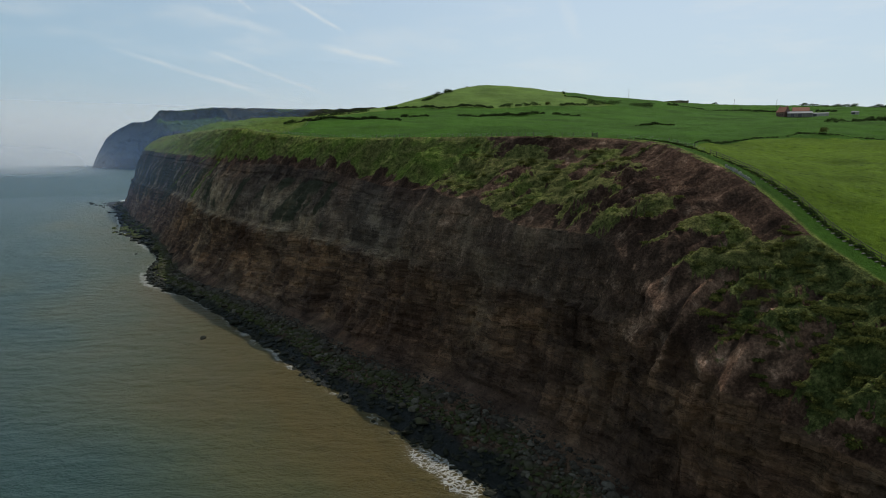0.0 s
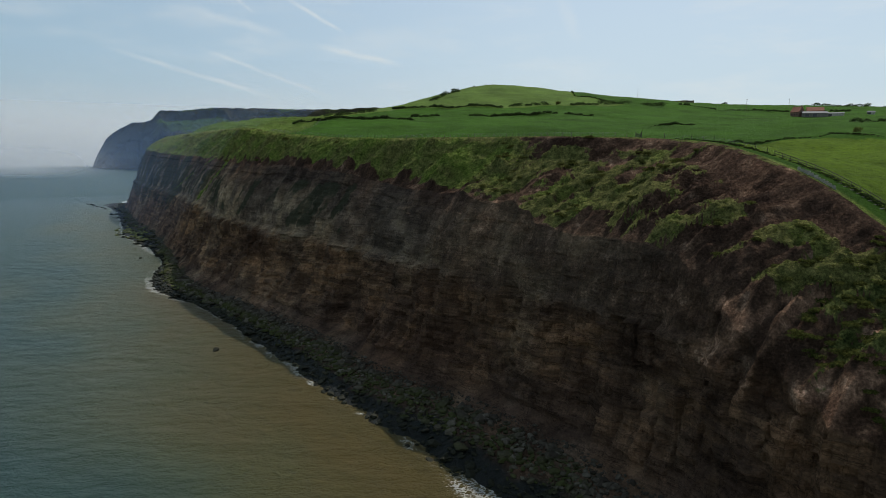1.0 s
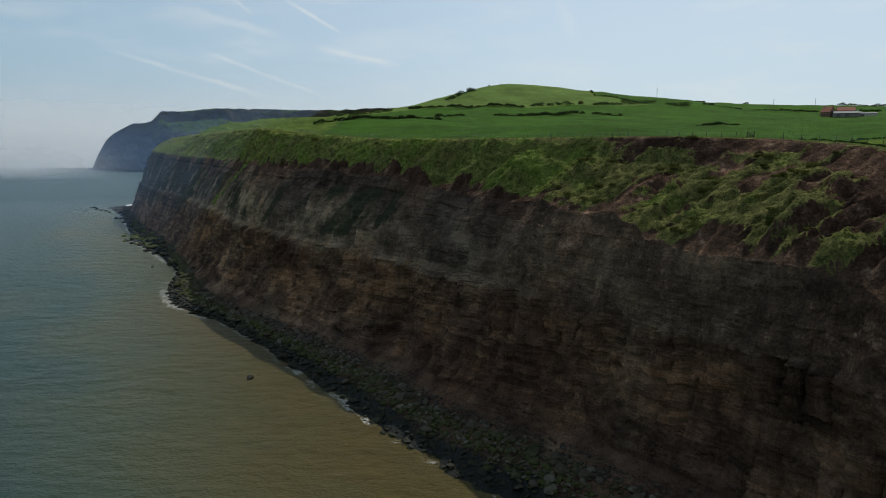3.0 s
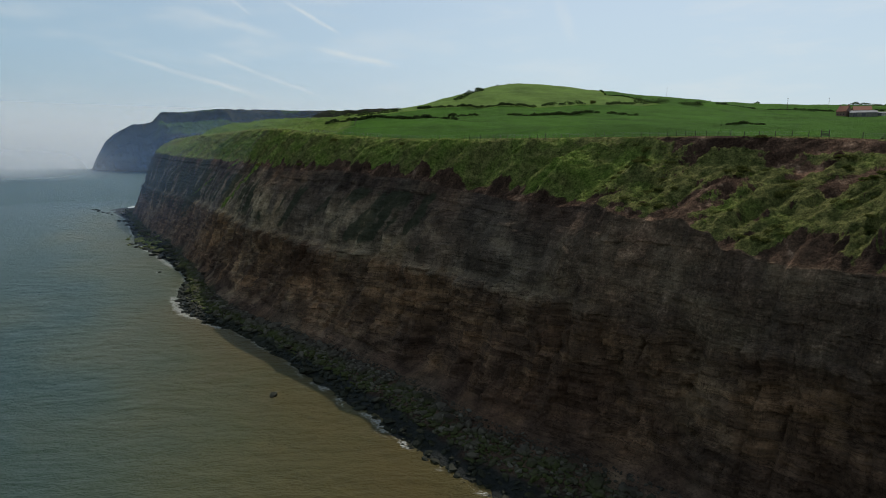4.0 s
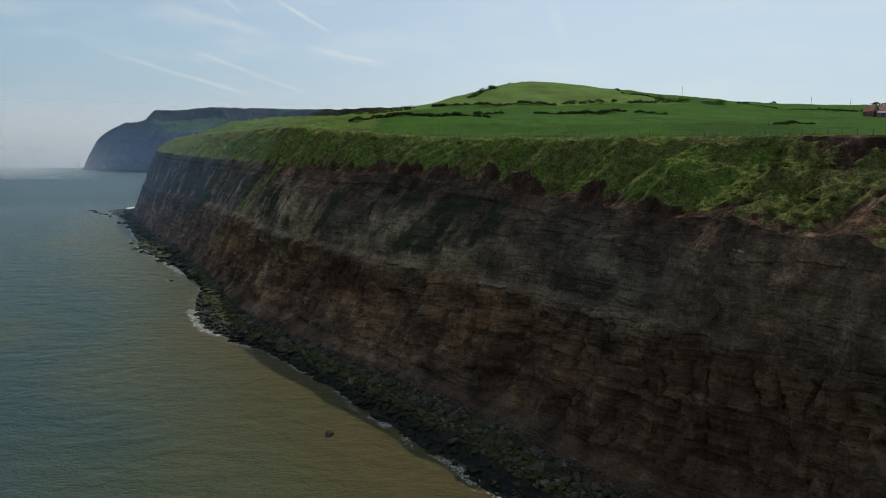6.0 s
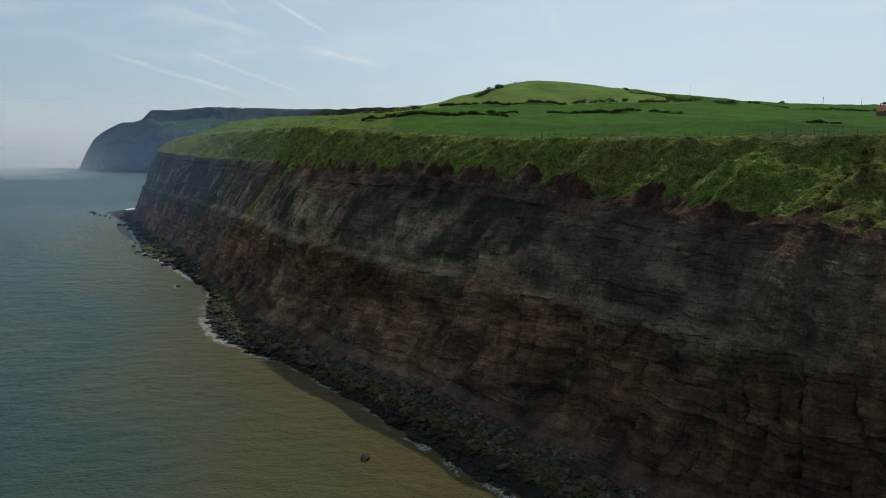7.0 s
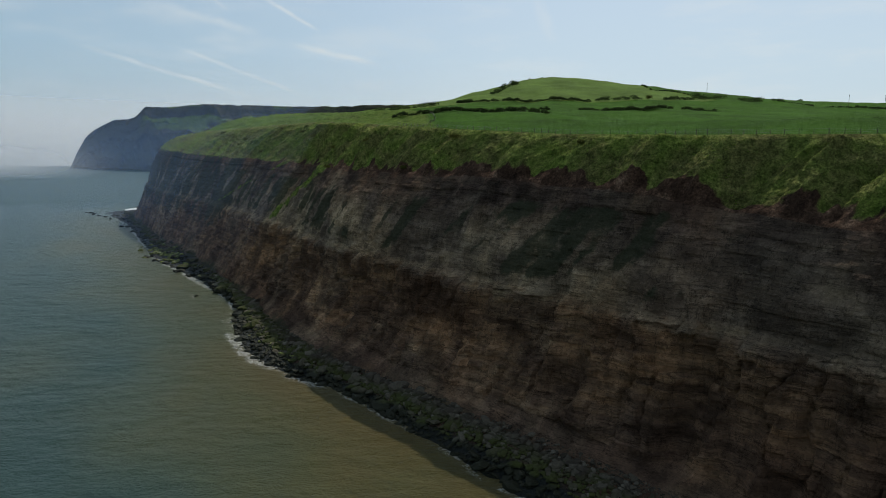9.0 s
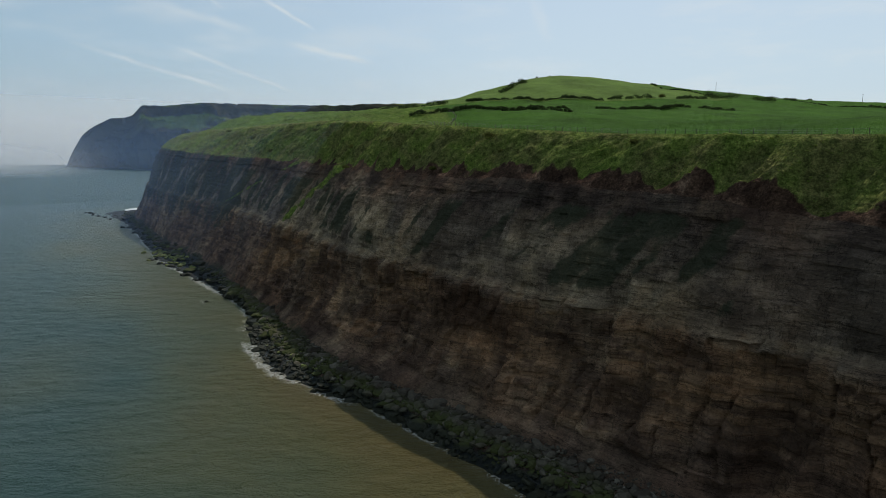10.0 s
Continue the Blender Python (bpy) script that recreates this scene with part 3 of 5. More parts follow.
    tp = (s + W2 * 0.45) / 9.5 + fbm(s / 14, W2 / 14, 0, 3, 39) * 0.9
    tf = tp - np.floor(tp)
    tongue = (np.where(tf < 0.38, tf / 0.38, (1 - tf) / 0.62) - 0.4) * (2.2 + 2.6 * vnoise(np.floor(tp) * 1.9 + 0.5, W2 / 9, 0.5, 50))
    Z2 = base + near * (body * (spur + terrace + lump * 0.6 + hummock) * (1 - slip) + (bench * (tongue + lump * 1.2 + spur * 0.4 * (1 - 0.6 * torn)) + body * (terrace * 0.7 + hummock) * (1 - 0.5 * torn) + (rill + fine_rill) * torn) * slip)
    mat = masks(W2, Z2, "slope")["turf"]
    Z2 = Z2 + smooth(0.42, 0.58, mat + fbm(s / 1.6, W2 / 1.6, 0, 3, 37) * 0.25) * (0.55 + 0.3 * fbm(s / 3, W2 / 3, 0, 2, 38)) * slip * smooth(0, 0.08, q) * (1 - smooth(0.93, 0.98, q))
    # fields
    W3 = W2[-1:, :] + BACK[1:, None]
    blend = smooth(0, 12, BACK[1:, None])
    Z3 = ground_z(s + 0 * W3, W3) * blend + (Z2[-1:, :] + 0.1) * (1 - blend)
    return (W0, Z0), (W1, Z1), (W2, Z2), (W3, Z3)


def masks(Wa, Za, zone):
    """Coverage on the sheet: turf, bare earth, wet weed, green weed, sown ground, tone of the field."""
    s = np.broadcast_to(S[None, :], Wa.shape)
    zero = np.zeros(Wa.shape)
    if zone == "fore":
        h = Za + fbm(s / 6, Wa / 6, 0, 3, 41) * 0.8
        wet = 1 - smooth(1.6, 2.8, h)
        green = smooth(0.8, 1.6, h) * (1 - smooth(3.0, 4.2, h)) * smooth(-0.1, 0.35, fbm(s / 16, Wa / 9, 0, 3, 42)) * 0.6
        return dict(turf=zero - 1, bare=zero + 0.3, wet=wet, green=green, sown=zero, tone=zero)
    if zone == "wall":
        patch = fbm((s + Za * 0.55) / 6, Za / 15, 0, 5, 43) + fbm(s / 26, Za / 30, 0, 2, 57) * 0.6
        strip = np.exp(-((s - 288 + (Za - 40) * 1.4) / 8.0) ** 2) + 0.8 * np.exp(-((s - 378 + (Za - 41) * 3.5) / 7.0) ** 2)
        turf = -0.4 + 0.45 * smooth(330, 430, s) * smooth(25, 55, Za) + strip * smooth(26, 36, Za) * 1.05 + smooth(lip_z(s) - 4, lip_z(s) + 1, Za) * 0.55
        moss = smooth(33, 37, Za) * (1 - smooth(51, 54, Za)) * smooth(-0.25, 0.35, patch) * smooth(60, 105, s) * 0.78
        green = np.clip(0.75 * smooth(9, 3, Za) * smooth(60, 130, s) * smooth(-0.2, 0.3, fbm(s / 15, Za / 4, 0, 3, 46)) + moss + smooth(320, 420, s) * (0.66 + 0.45 * patch) * smooth(8, 30, Za), 0, 1)
        wet = (1 - smooth(2.0, 4.5, Za)) * smooth(120, 180, s) * 0.8
        bare = (0.18 + 0.82 * smooth(22, 36, Za)) * smooth(70, 25, s) * (0.62 + 0.25 * smooth(-15, -40, s))
        return dict(turf=turf, bare=bare + zero, wet=wet, green=green, sown=zero, tone=zero)
    if zone == "slope":
        slip = smooth(50, 26, s)
        t = np.linspace(0, 1, Wa.shape[0])[:, None]
        lumps = fbm((s + Wa * 0.55) / 4.2, Wa / 10, 0, 5, 44)
        steep = np.gradient(Za, axis=0) / np.maximum(np.abs(np.gradient(Wa, axis=0)), 0.03) if len(Wa) > 1 else zero
        bank = smooth(1.0, 2.0, steep + fbm(s / 3, Wa / 3, 0, 3, 59) * 0.5)
        low = 0.06 + 0.12 * smooth(45, 75, s) * smooth(230, 170, s)
        turf = 1.0 + fbm((s + Wa * 0.7) / 8, Wa / 14, 0, 3, 45) * 0.40 - smooth(low + 0.16, low - 0.12, t + fbm((s + Wa * 0.7) / 5, Wa / 9, 0, 5, 58) * 0.16) * 0.85 * (1 - 0.6 * smooth(250, 380, s))
        up = 0.16 * smooth(-18, 22, s)
        scar = smooth(0.71 + up, 0.78 + up, t + lumps * 0.14) * (1 - smooth(0.945, 0.965, t + fbm(s / 3, 0.1, 0, 2, 49) * 0.03)) * smooth(-66, -54, s)
        slipped = 0.50 + 0.08 * smooth(-14, 6, s) + lumps * 1.7 - scar * 0.9 - smooth(0.20, 0.0, t + lumps * 0.15) * 0.7 - bank * 0.5 + 0.10
        for bs, bw, rs, rw, much in ((-35, 27, 4, 3.2, 0.9), (-48, 20, 7, 2.4, 0.8), (-46, 27.5, 4, 2.5, 0.6), (-53, 31, 5, 3, 0.5), (-58, 21.5, 4, 3, 0.6), (-61, 18.5, 4, 3, 0.5), (-61, 27, 4, 4, 0.4),
                                     (12.5, 36.5, 6, 3, 0.6), (0, 48, 7, 3, 0.8), (7, 32, 5, 3, 0.5), (-5, 27.5, 6, 3, 0.4), (-16, 21.7, 5, 3, 0.5), (-27, 21, 5, 2.5, 0.7), (28, 26, 6, 4, 0.3),
                                     (-72, 26, 9, 9, 0.8), (-88, 18, 12, 10, 0.8), (-20, 38, 8, 6, -0.7), (-33, 38, 7, 5, -0.8), (-46, 36, 8, 4, -0.7), (-53, 36, 5, 3, -0.6), (-59, 11.5, 6, 2.5, -1.0), (-62, 14, 4, 2.5, -0.6),
                                     (-68.5, 12.7, 4, 2, -0.6), (-46, 16, 5, 2.5, -0.8), (-69, 26, 3.5, 2.5, -1.2), (-75, 13, 4, 1.6, -0.6), (-28, 30, 4, 5, -0.5), (12, 42, 9, 2.5, -0.6), (22, 22, 8, 3.5, -0.6), (8, 23, 8, 3, -0.5), (34, 20, 7, 2.5, -0.5), (-82, 9, 8, 2.5, -0.8)):
            slipped = slipped + much * np.exp(-((s - bs) / rs) ** 2 - ((Wa - bw) / rw) ** 2)
        turf = turf * (1 - slip) + slipped * slip
        return dict(turf=turf, bare=zero + 0.9, wet=zero, green=zero, sown=zero, tone=slip * 0.60 + 0.22 * (1 - slip) + 0.45 * smooth(-50, -64, s + lumps * 8) + zero)
    inland = Wa - edge_w(s)
    gap = fence_gap(s) - 1.2
    kept = smooth(gap - 1.0, gap + 0.6, inland)
    wild = smooth(-4, 4, s - 226 - (Wa - 33) * 1.9) * smooth(330, 250, Wa)
    return dict(turf=zero + 1.4, bare=zero, wet=zero, green=zero, sown=smooth(0.2, 1.6, inland) * (1 - 0.55 * wild), tone=zone_tone(s, Wa) * kept * (1 - wild) )


def zone_tone(s, w):
    fence_line = np.interp(w, [40, 62, 158, 208, 248, 290, 500], [9, 10, 60, 64, 36, 10, -60])
    pasture = smooth(1.5, -1.5, s - fence_line)
    foot_line = np.interp(w, [170, 211, 246, 282, 332, 384, 424, 460], [490, 461, 419, 396, 388, 377, 373, 400])
    side_line = np.interp(s, [381, 415, 451, 480, 516, 700], [427, 420, 418, 440, 468, 520])
    hillside = smooth(-3, 3, s - foot_line) * smooth(3, -3, w - side_line) * smooth(150, 190, w)
    return np.clip(pasture * 0.52 + hillside, 0, 1)


(W0, Z0), (W1, Z1), (W2, Z2), (W3, Z3) = build_coast()
COL = np.broadcast_to(S[None, :], W0.shape)


def strip_of(name, parts, zones, label, category):
    Wa = np.concatenate([p[0] for p in parts])
    Za = np.concatenate([p[1] for p in parts])
    keys = ("turf", "bare", "wet", "green", "sown", "tone", "strata_light")
    got = [masks(p[0], p[1], z) for p, z in zip(parts, zones)]
    attrs = {k: np.concatenate([g[k] for g in got]) for k in keys if k != "strata_light"}
    attrs["strata_light"] = strata_light_tone(np.broadcast_to(S[None, :], Wa.shape), Za)
    x, y = plan(np.broadcast_to(S[None, :], Wa.shape), Wa)
    return tagged(sheet(name, x, y, Za, LAND, attrs), label, category, kind="structure")


strip_of("foreshore", [(W0, Z0)], ["fore"], "dark wet rocky foreshore with green weed below the cliff", "foreshore")
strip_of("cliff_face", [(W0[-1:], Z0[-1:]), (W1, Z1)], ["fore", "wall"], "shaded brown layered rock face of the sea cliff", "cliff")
bpy.data.objects["cliff_face"].data.polygons.foreach_set("use_smooth", np.zeros(len(bpy.data.objects["cliff_face"].data.polygons), bool))
strip_of("cliff_slope", [(W1[-1:], Z1[-1:]), (W2, Z2)], ["wall", "slope"], "steep lumpy grass slope with bare brown landslip scars", "slope")
strip_of("ground", [(W2[-1:], Z2[-1:]), (W3, Z3)], ["slope", "field"], "rolling green pasture and crop fields behind the cliff edge", "field")


# ---- sea ----
def build_sea():
    s = steps((-2600, -400, 120), (-400, -120, 12), (-120, 330, 1.0), (330, 800, 2.5), (800, 1300, 20), (1300, 4600, 150))[None, :]
    off = np.concatenate([np.linspace(-14, 30, 60), 30 + np.linspace(0, 1, 230)[1:] * 330, 360 + np.linspace(0, 1, 40)[1:] ** 2.0 * 6200])[:, None]
    sh = shore_w(np.clip(s, -900, 740)) + smooth(760, 1300, s) * 2200
    w = np.broadcast_to(sh - off, (off.shape[0], s.shape[1]))
    ss = np.broadcast_to(s, w.shape)
    d = off + 0 * w
    silt = smooth(80, 2, d + fbm(ss / 80, w / 40, 0, 3, 51) * 36) * (0.55 + 0.45 * smooth(330, 120, ss)) * smooth(900, 500, ss)
    reach = 1.9 + 0.9 * smooth(140, 190, ss) * smooth(380, 320, ss) + 5.0 * smooth(10, -25, ss) + 1.0 * np.exp(-((ss - 222) / 22) ** 2)
    foam = smooth(1.25, 0.25, np.abs(d - 0.6) / reach + fbm(ss / 9, w / 4, 0, 3, 52) * 0.9) * smooth(-0.30, 0.15, fbm(ss / 24, 0.2, 0, 3, 53) + 0.22 * smooth(20, -10, ss) + 0.14 * smooth(140, 190, ss) * smooth(380, 320, ss)) * smooth(690, 600, ss)
    for fs, fw, rs, rw, much in ((98, -39, 3.0, 1.6, 1.2), (304, -42, 9, 1.5, 0.9), (352, -34, 6, 2.0, 0.8), (318, -32.5, 6, 2.0, 0.8), (212, -44.5, 12, 2.6, 1.3), (230, -42.5, 12, 3.0, 1.4), (248, -39, 12, 3.0, 1.4), (264, -33.5, 11, 3.0, 1.3), (285, -30.5, 14, 2.2, 1.0), (625, -33, 14, 3, 0.5), (706, -38, 20, 3, 0.55),
                                 (-26, -13, 14, 3.4, 0.9), (106, -25.8, 14, 2.2, 1.2), (82, -23.6, 12, 2.0, 1.3), (58, -22.2, 12, 2.0, 1.3), (30, -18.5, 10, 1.4, 0.8), (8, -15.8, 12, 1.6, 0.9)):
        foam = foam + much * np.exp(-((ss - fs) / rs) ** 2 - ((w - fw) / rw) ** 2) * np.clip(0.36 + 2.1 * fbm(ss / 3.2, w / 2, 0, 3, 55), 0, 1.3)
    foam = np.clip(foam, 0, 1)
    x, y = plan(ss, w)
    z = (fbm(x / 9, y / 4.5, 0, 3, 54) * 0.28 + fbm(x / 3.4, y / 2.2, 0, 2, 56) * 0.14) * smooth(-14, 10, d) * smooth(355, 150, d)
    return tagged(sheet("sea", x, y, z, SEA, dict(silt=silt, foam=foam, wide=smooth(150, 1100, d + np.maximum(ss - 300, 0)))), "calm grey-green sea, brown with silt along the shore", "sea", kind="structure")


build_sea()


def build_headland():
    """The far headland beyond the bay."""
    a = np.linspace(0, 1, 420)[None, :]
    t = np.linspace(0, 1, 110)[:, None]
    along = a * 1900
    top = np.interp(along, [0, 18, 42, 86, 156, 224, 284, 320, 346, 370, 510, 560, 592, 750, 906, 1050, 1142, 1244, 1900], [1, 29, 57, 99, 129, 147, 151, 154, 170, 182, 180, 184, 186, 179, 174, 170, 170, 169, 165]) + fbm(along / 26, 0.3, 0, 4, 61) * 4 * smooth(10, 60, along)
    face = np.interp(t, [0, 0.12, 0.5, 0.62, 0.8, 1.0], [0, 0.17, 0.60, 0.68, 0.82, 1.0])
    back = np.interp(t, [0, 0.12, 0.5, 0.62, 0.8, 1.0], [0, 14, 60, 130, 170, 210]) * (0.2 + 0.8 * smooth(0.12, 0.45, a))
    back = back + (fbm(along / 90, t * 3, 0, 5, 62) * 40 + (ridged((along + t * 60) / 55, t * 1.2, 0, 4, 65) - 0.3) * 34 * (1 - smooth(0.5, 0.65, t))) * smooth(0, 0.1, t)
    bx, by = -1190 + along * 0.86, 2205 - along * 0.50
    far = np.hypot(bx + 60, by - 70)
    x, y = bx + (bx + 60) / far * back, by + (by - 70) / far * back
    grown = 64 + (face * top - 64) * (1 + back / far)
    z = grown - 3 + fbm(along / 45, t * 6, 0, 5, 63) * 12 * smooth(0, 0.1, t) * (1 - smooth(0.9, 0.98, t))
    one = np.ones(x.shape)
    turf = np.interp(t, [0, 0.5, 0.6, 0.8, 0.9, 1], [0, 0.1, 0.6, 0.8, 0.1, 0.3]) * smooth(0.12, 0.24, a) * one + fbm(along / 80, t * 5, 0, 3, 64) * 0.5
    tail = np.concatenate([x, x[-1:] + 200]), np.concatenate([y, y[-1:] + 700]), np.concatenate([z, z[-1:] * 0.9])
    grow = lambda v: np.concatenate([v, v[-1:]])
    return tagged(sheet("headland", *tail, LAND, dict(turf=grow(turf), bare=0 * grow(one), wet=0 * grow(one), green=0.8 * grow(one), sown=0 * grow(one), tone=0 * grow(one), strata_light=0.5 + 0 * grow(one))),
                  "distant blue hazy headland with cliffs and green terraces", "headland", kind="structure")


build_headland()


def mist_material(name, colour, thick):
    """Sheet standing in for mist: lets part of the light pass, scatters the rest; thins out upwards."""
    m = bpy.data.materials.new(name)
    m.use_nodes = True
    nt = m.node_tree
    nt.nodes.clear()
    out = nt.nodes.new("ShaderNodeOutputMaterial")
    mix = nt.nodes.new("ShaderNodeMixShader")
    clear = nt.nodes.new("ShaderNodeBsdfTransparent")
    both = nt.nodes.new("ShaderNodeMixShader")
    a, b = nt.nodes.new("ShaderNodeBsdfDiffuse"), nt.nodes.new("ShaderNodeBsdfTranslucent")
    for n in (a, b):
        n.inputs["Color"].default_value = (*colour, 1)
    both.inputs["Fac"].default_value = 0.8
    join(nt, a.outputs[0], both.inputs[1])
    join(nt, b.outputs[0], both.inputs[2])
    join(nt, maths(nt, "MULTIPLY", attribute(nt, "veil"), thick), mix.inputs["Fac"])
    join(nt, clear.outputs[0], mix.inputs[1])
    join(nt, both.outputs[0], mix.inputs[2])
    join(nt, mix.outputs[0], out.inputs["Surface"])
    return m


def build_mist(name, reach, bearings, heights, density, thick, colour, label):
    """A translucent sheet that stands in for haze over the sea, on an arc about the bay."""
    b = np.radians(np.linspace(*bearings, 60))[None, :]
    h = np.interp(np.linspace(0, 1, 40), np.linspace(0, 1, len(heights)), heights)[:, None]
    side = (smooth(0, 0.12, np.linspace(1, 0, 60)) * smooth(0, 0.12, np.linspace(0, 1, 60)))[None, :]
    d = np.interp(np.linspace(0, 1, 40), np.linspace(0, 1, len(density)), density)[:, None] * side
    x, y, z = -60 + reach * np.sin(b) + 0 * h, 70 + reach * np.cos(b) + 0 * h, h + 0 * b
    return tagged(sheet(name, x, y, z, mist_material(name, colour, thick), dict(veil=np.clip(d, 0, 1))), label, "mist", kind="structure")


# Fog and haze of distance, added as translucent sheets one behind another.
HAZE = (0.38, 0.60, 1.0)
build_mist("sea_haze_sheet", 1880, (-75, 4), (-1, 25, 60, 170, 330, 620), (0.0, 0.75, 1.0, 0.6, 0.20, 0.0), 0.15, HAZE, "translucent blue sheet standing in for haze before the headland")
build_mist("sea_fog_sheet", 1600, (-100, -24), (-1, 8, 22, 45, 70, 120), (0.0, 0.5, 0.95, 0.8, 0.3, 0.0), 0.72, (0.88, 0.87, 0.85), "pale translucent sheet standing in for fog over the open sea")
build_mist("sea_fog_sheet", 2650, (-75, 20), (-1, 12, 60, 160, 420), (0.9, 1.0, 0.80, 0.38, 0.0), 0.96, (0.95, 0.92, 0.87), "pale translucent sheet standing in for the fog bank at the horizon")
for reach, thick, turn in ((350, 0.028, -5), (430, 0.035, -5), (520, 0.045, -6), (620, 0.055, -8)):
    build_mist("near_haze_sheet", reach, (-80, turn), (-1, 20, 45, 75, 100), (0.0, 0.5, 1.0, 0.5, 0.0), thick, HAZE, "faint translucent sheet standing in for haze along the cliff")


# ---- where the land lies, for standing things on it ----
ALL_W = np.concatenate([W0, W1, W2, W3])
ALL_Z = np.concatenate([Z0, Z1, Z2, Z3])
TOP_W = np.concatenate([W2, W3])
TOP_Z = np.concatenate([Z2, Z3])


def land_z(s, w, grid=None):
    """Height of the finished land at coast coordinates s, w."""
    gw, gz = grid or (ALL_W, ALL_Z)
    k = int(np.clip(np.searchsorted(S, s) - 1, 0, len(S) - 2))
    f = float(np.clip((s - S[k]) / (S[k + 1] - S[k]), 0, 1))
    got = []
    for c in (k, k + 1):
        got.append(np.interp(w, np.maximum.accumulate(gw[:, c]), gz[:, c]))
    return got[0] * (1 - f) + got[1] * f


def spot(s, w, lift=0.0):
    x, y = plan(s, w)
    return Vector((x, y, land_z(s, w, (TOP_W, TOP_Z)) + lift))


# ---- more materials ----
def foliage(name, dark, light, thin=0.45):
    """Leaves: part of the light is thrown back, part comes through."""
    m = bpy.data.materials.new(name)
    m.use_nodes = True
    nt = m.node_tree
    nt.nodes.clear()
    out, mix = nt.nodes.new("ShaderNodeOutputMaterial"), nt.nodes.new("ShaderNodeMixShader")
    a, b = nt.nodes.new("ShaderNodeBsdfDiffuse"), nt.nodes.new("ShaderNodeBsdfTranslucent")
    g = nt.nodes.new("ShaderNodeNewGeometry")
    vec, _ = place_of(nt)
    f = maths(nt, "ADD", maths(nt, "MULTIPLY", g.outputs["Random Per Island"], 0.6), maths(nt, "MULTIPLY", noise_of(nt, vec, 0.4), 0.5))
    col = ramp_of(nt, f, [(0.15, dark), (0.85, light)])
    mix.inputs["Fac"].default_value = thin
    for k, n in enumerate((a, b)):
        join(nt, col, n.inputs["Color"])
        join(nt, n.outputs[0], mix.inputs[k + 1])
    join(nt, mix.outputs[0], out.inputs["Surface"])
    return m


def stone_material():
    m, nt, b = material("shore_stone")
    g, oi = nt.nodes.new("ShaderNodeNewGeometry"), nt.nodes.new("ShaderNodeObjectInfo")
    vec, pos = place_of(nt)
    sep = nt.nodes.new("ShaderNodeSeparateXYZ")
    join(nt, pos, sep.inputs[0])
    r = maths(nt, "FRACT", maths(nt, "ADD", g.outputs["Random Per Island"], oi.outputs["Random"]))
    f = noise_of(nt, vec, 1.4, 6, 0.65)
    dry = ramp_of(nt, r, [(0.0, (0.030, 0.024, 0.017)), (0.5, (0.056, 0.047, 0.034)), (0.9, (0.080, 0.068, 0.050)), (1.0, (0.125, 0.11, 0.084))])
    dry = mixed(nt, 0.6, dry, ramp_of(nt, f, [(0.3, 0.5), (0.7, 1.4)]), "MULTIPLY")
    weed = mixed(nt, f, (0.014, 0.018, 0.005), (0.072, 0.082, 0.020))
    lvl = maths(nt, "ADD", sep.outputs["Z"], maths(nt, "MULTIPLY", maths(nt, "SUBTRACT", noise_of(nt, vec, 0.12, 4), 0.5), 3.5))
    up = nt.nodes.new("ShaderNodeSeparateXYZ")
    join(nt, g.outputs["Normal"], up.inputs[0])
    weedy = maths(nt, "MULTIPLY", ramp_of(nt, maths(nt, "DIVIDE", lvl, 6.0), [(0.10, 0.0), (0.28, 1.0), (0.62, 0.85), (0.85, 0.0)]), ramp_of(nt, r, [(0.45, 0.95), (0.85, 0.15)]))
    col = mixed(nt, weedy, dry, weed)
    soaked = ramp_of(nt, maths(nt, "DIVIDE", lvl, 6.0), [(0.30, 1.0), (0.42, 0.0)])
    col = mixed(nt, soaked, col, mixed(nt, f, (0.007, 0.008, 0.005), (0.030, 0.031, 0.017)))
    join(nt, col, b.inputs["Base Color"])
    join(nt, ramp_of(nt, soaked, [(0.0, 0.9), (1.0, 0.62)]), b.inputs["Roughness"])
    b.inputs["Specular IOR Level"].default_value = 0.12
    bumped(nt, b, f, 0.25, 0.8)
    return m


STONE = stone_material()
WEED = plain("weedy_stone", (0.115, 0.125, 0.028), 0.9, 0.75, 1.1, 0.3)
GORSE = foliage("gorse", (0.034, 0.043, 0.012), (0.130, 0.134, 0.036))
HEDGE = foliage("hedge_leaves", (0.018, 0.032, 0.012), (0.060, 0.085, 0.028))
BLADE = foliage("grass_blades", (0.07, 0.09, 0.018), (0.24, 0.24, 0.07))
GREEN_BLADE = foliage("green_blades", (0.06, 0.12, 0.014), (0.18, 0.26, 0.035))
BARK = plain("bark", (0.09, 0.07, 0.05), 0.9)
TIMBER = plain("weathered_timber", (0.085, 0.072, 0.055), 0.85, 0.35, 3.0)
PALE_TIMBER = plain("pale_timber", (0.26, 0.23, 0.17), 0.8, 0.25, 3.0)
GREY_BOARD = plain("grey_boards", (0.36, 0.33, 0.27), 0.85, 0.3, 2.5)
WIRE = plain("galvanised_wire", (0.30, 0.30, 0.30), 0.45, 0.1, 5.0, 0.0, 0.8)
ROOF_TILE = plain("red_pantile", (0.30, 0.11, 0.06), 0.85, 0.3, 1.5)
SHEET_ROOF = plain("grey_sheet_roof", (0.11, 0.115, 0.12), 0.75, 0.2, 0.6)
BRICKWORK = plain("farm_brick", (0.20, 0.11, 0.08), 0.9, 0.3, 1.5)
DARK_GLASS = plain("dark_window", (0.02, 0.022, 0.025), 0.15, 0.1, 1.0, 0.0)
FIELD_STONE = plain("field_stone", (0.15, 0.135, 0.11), 0.9, 0.35, 1.2)


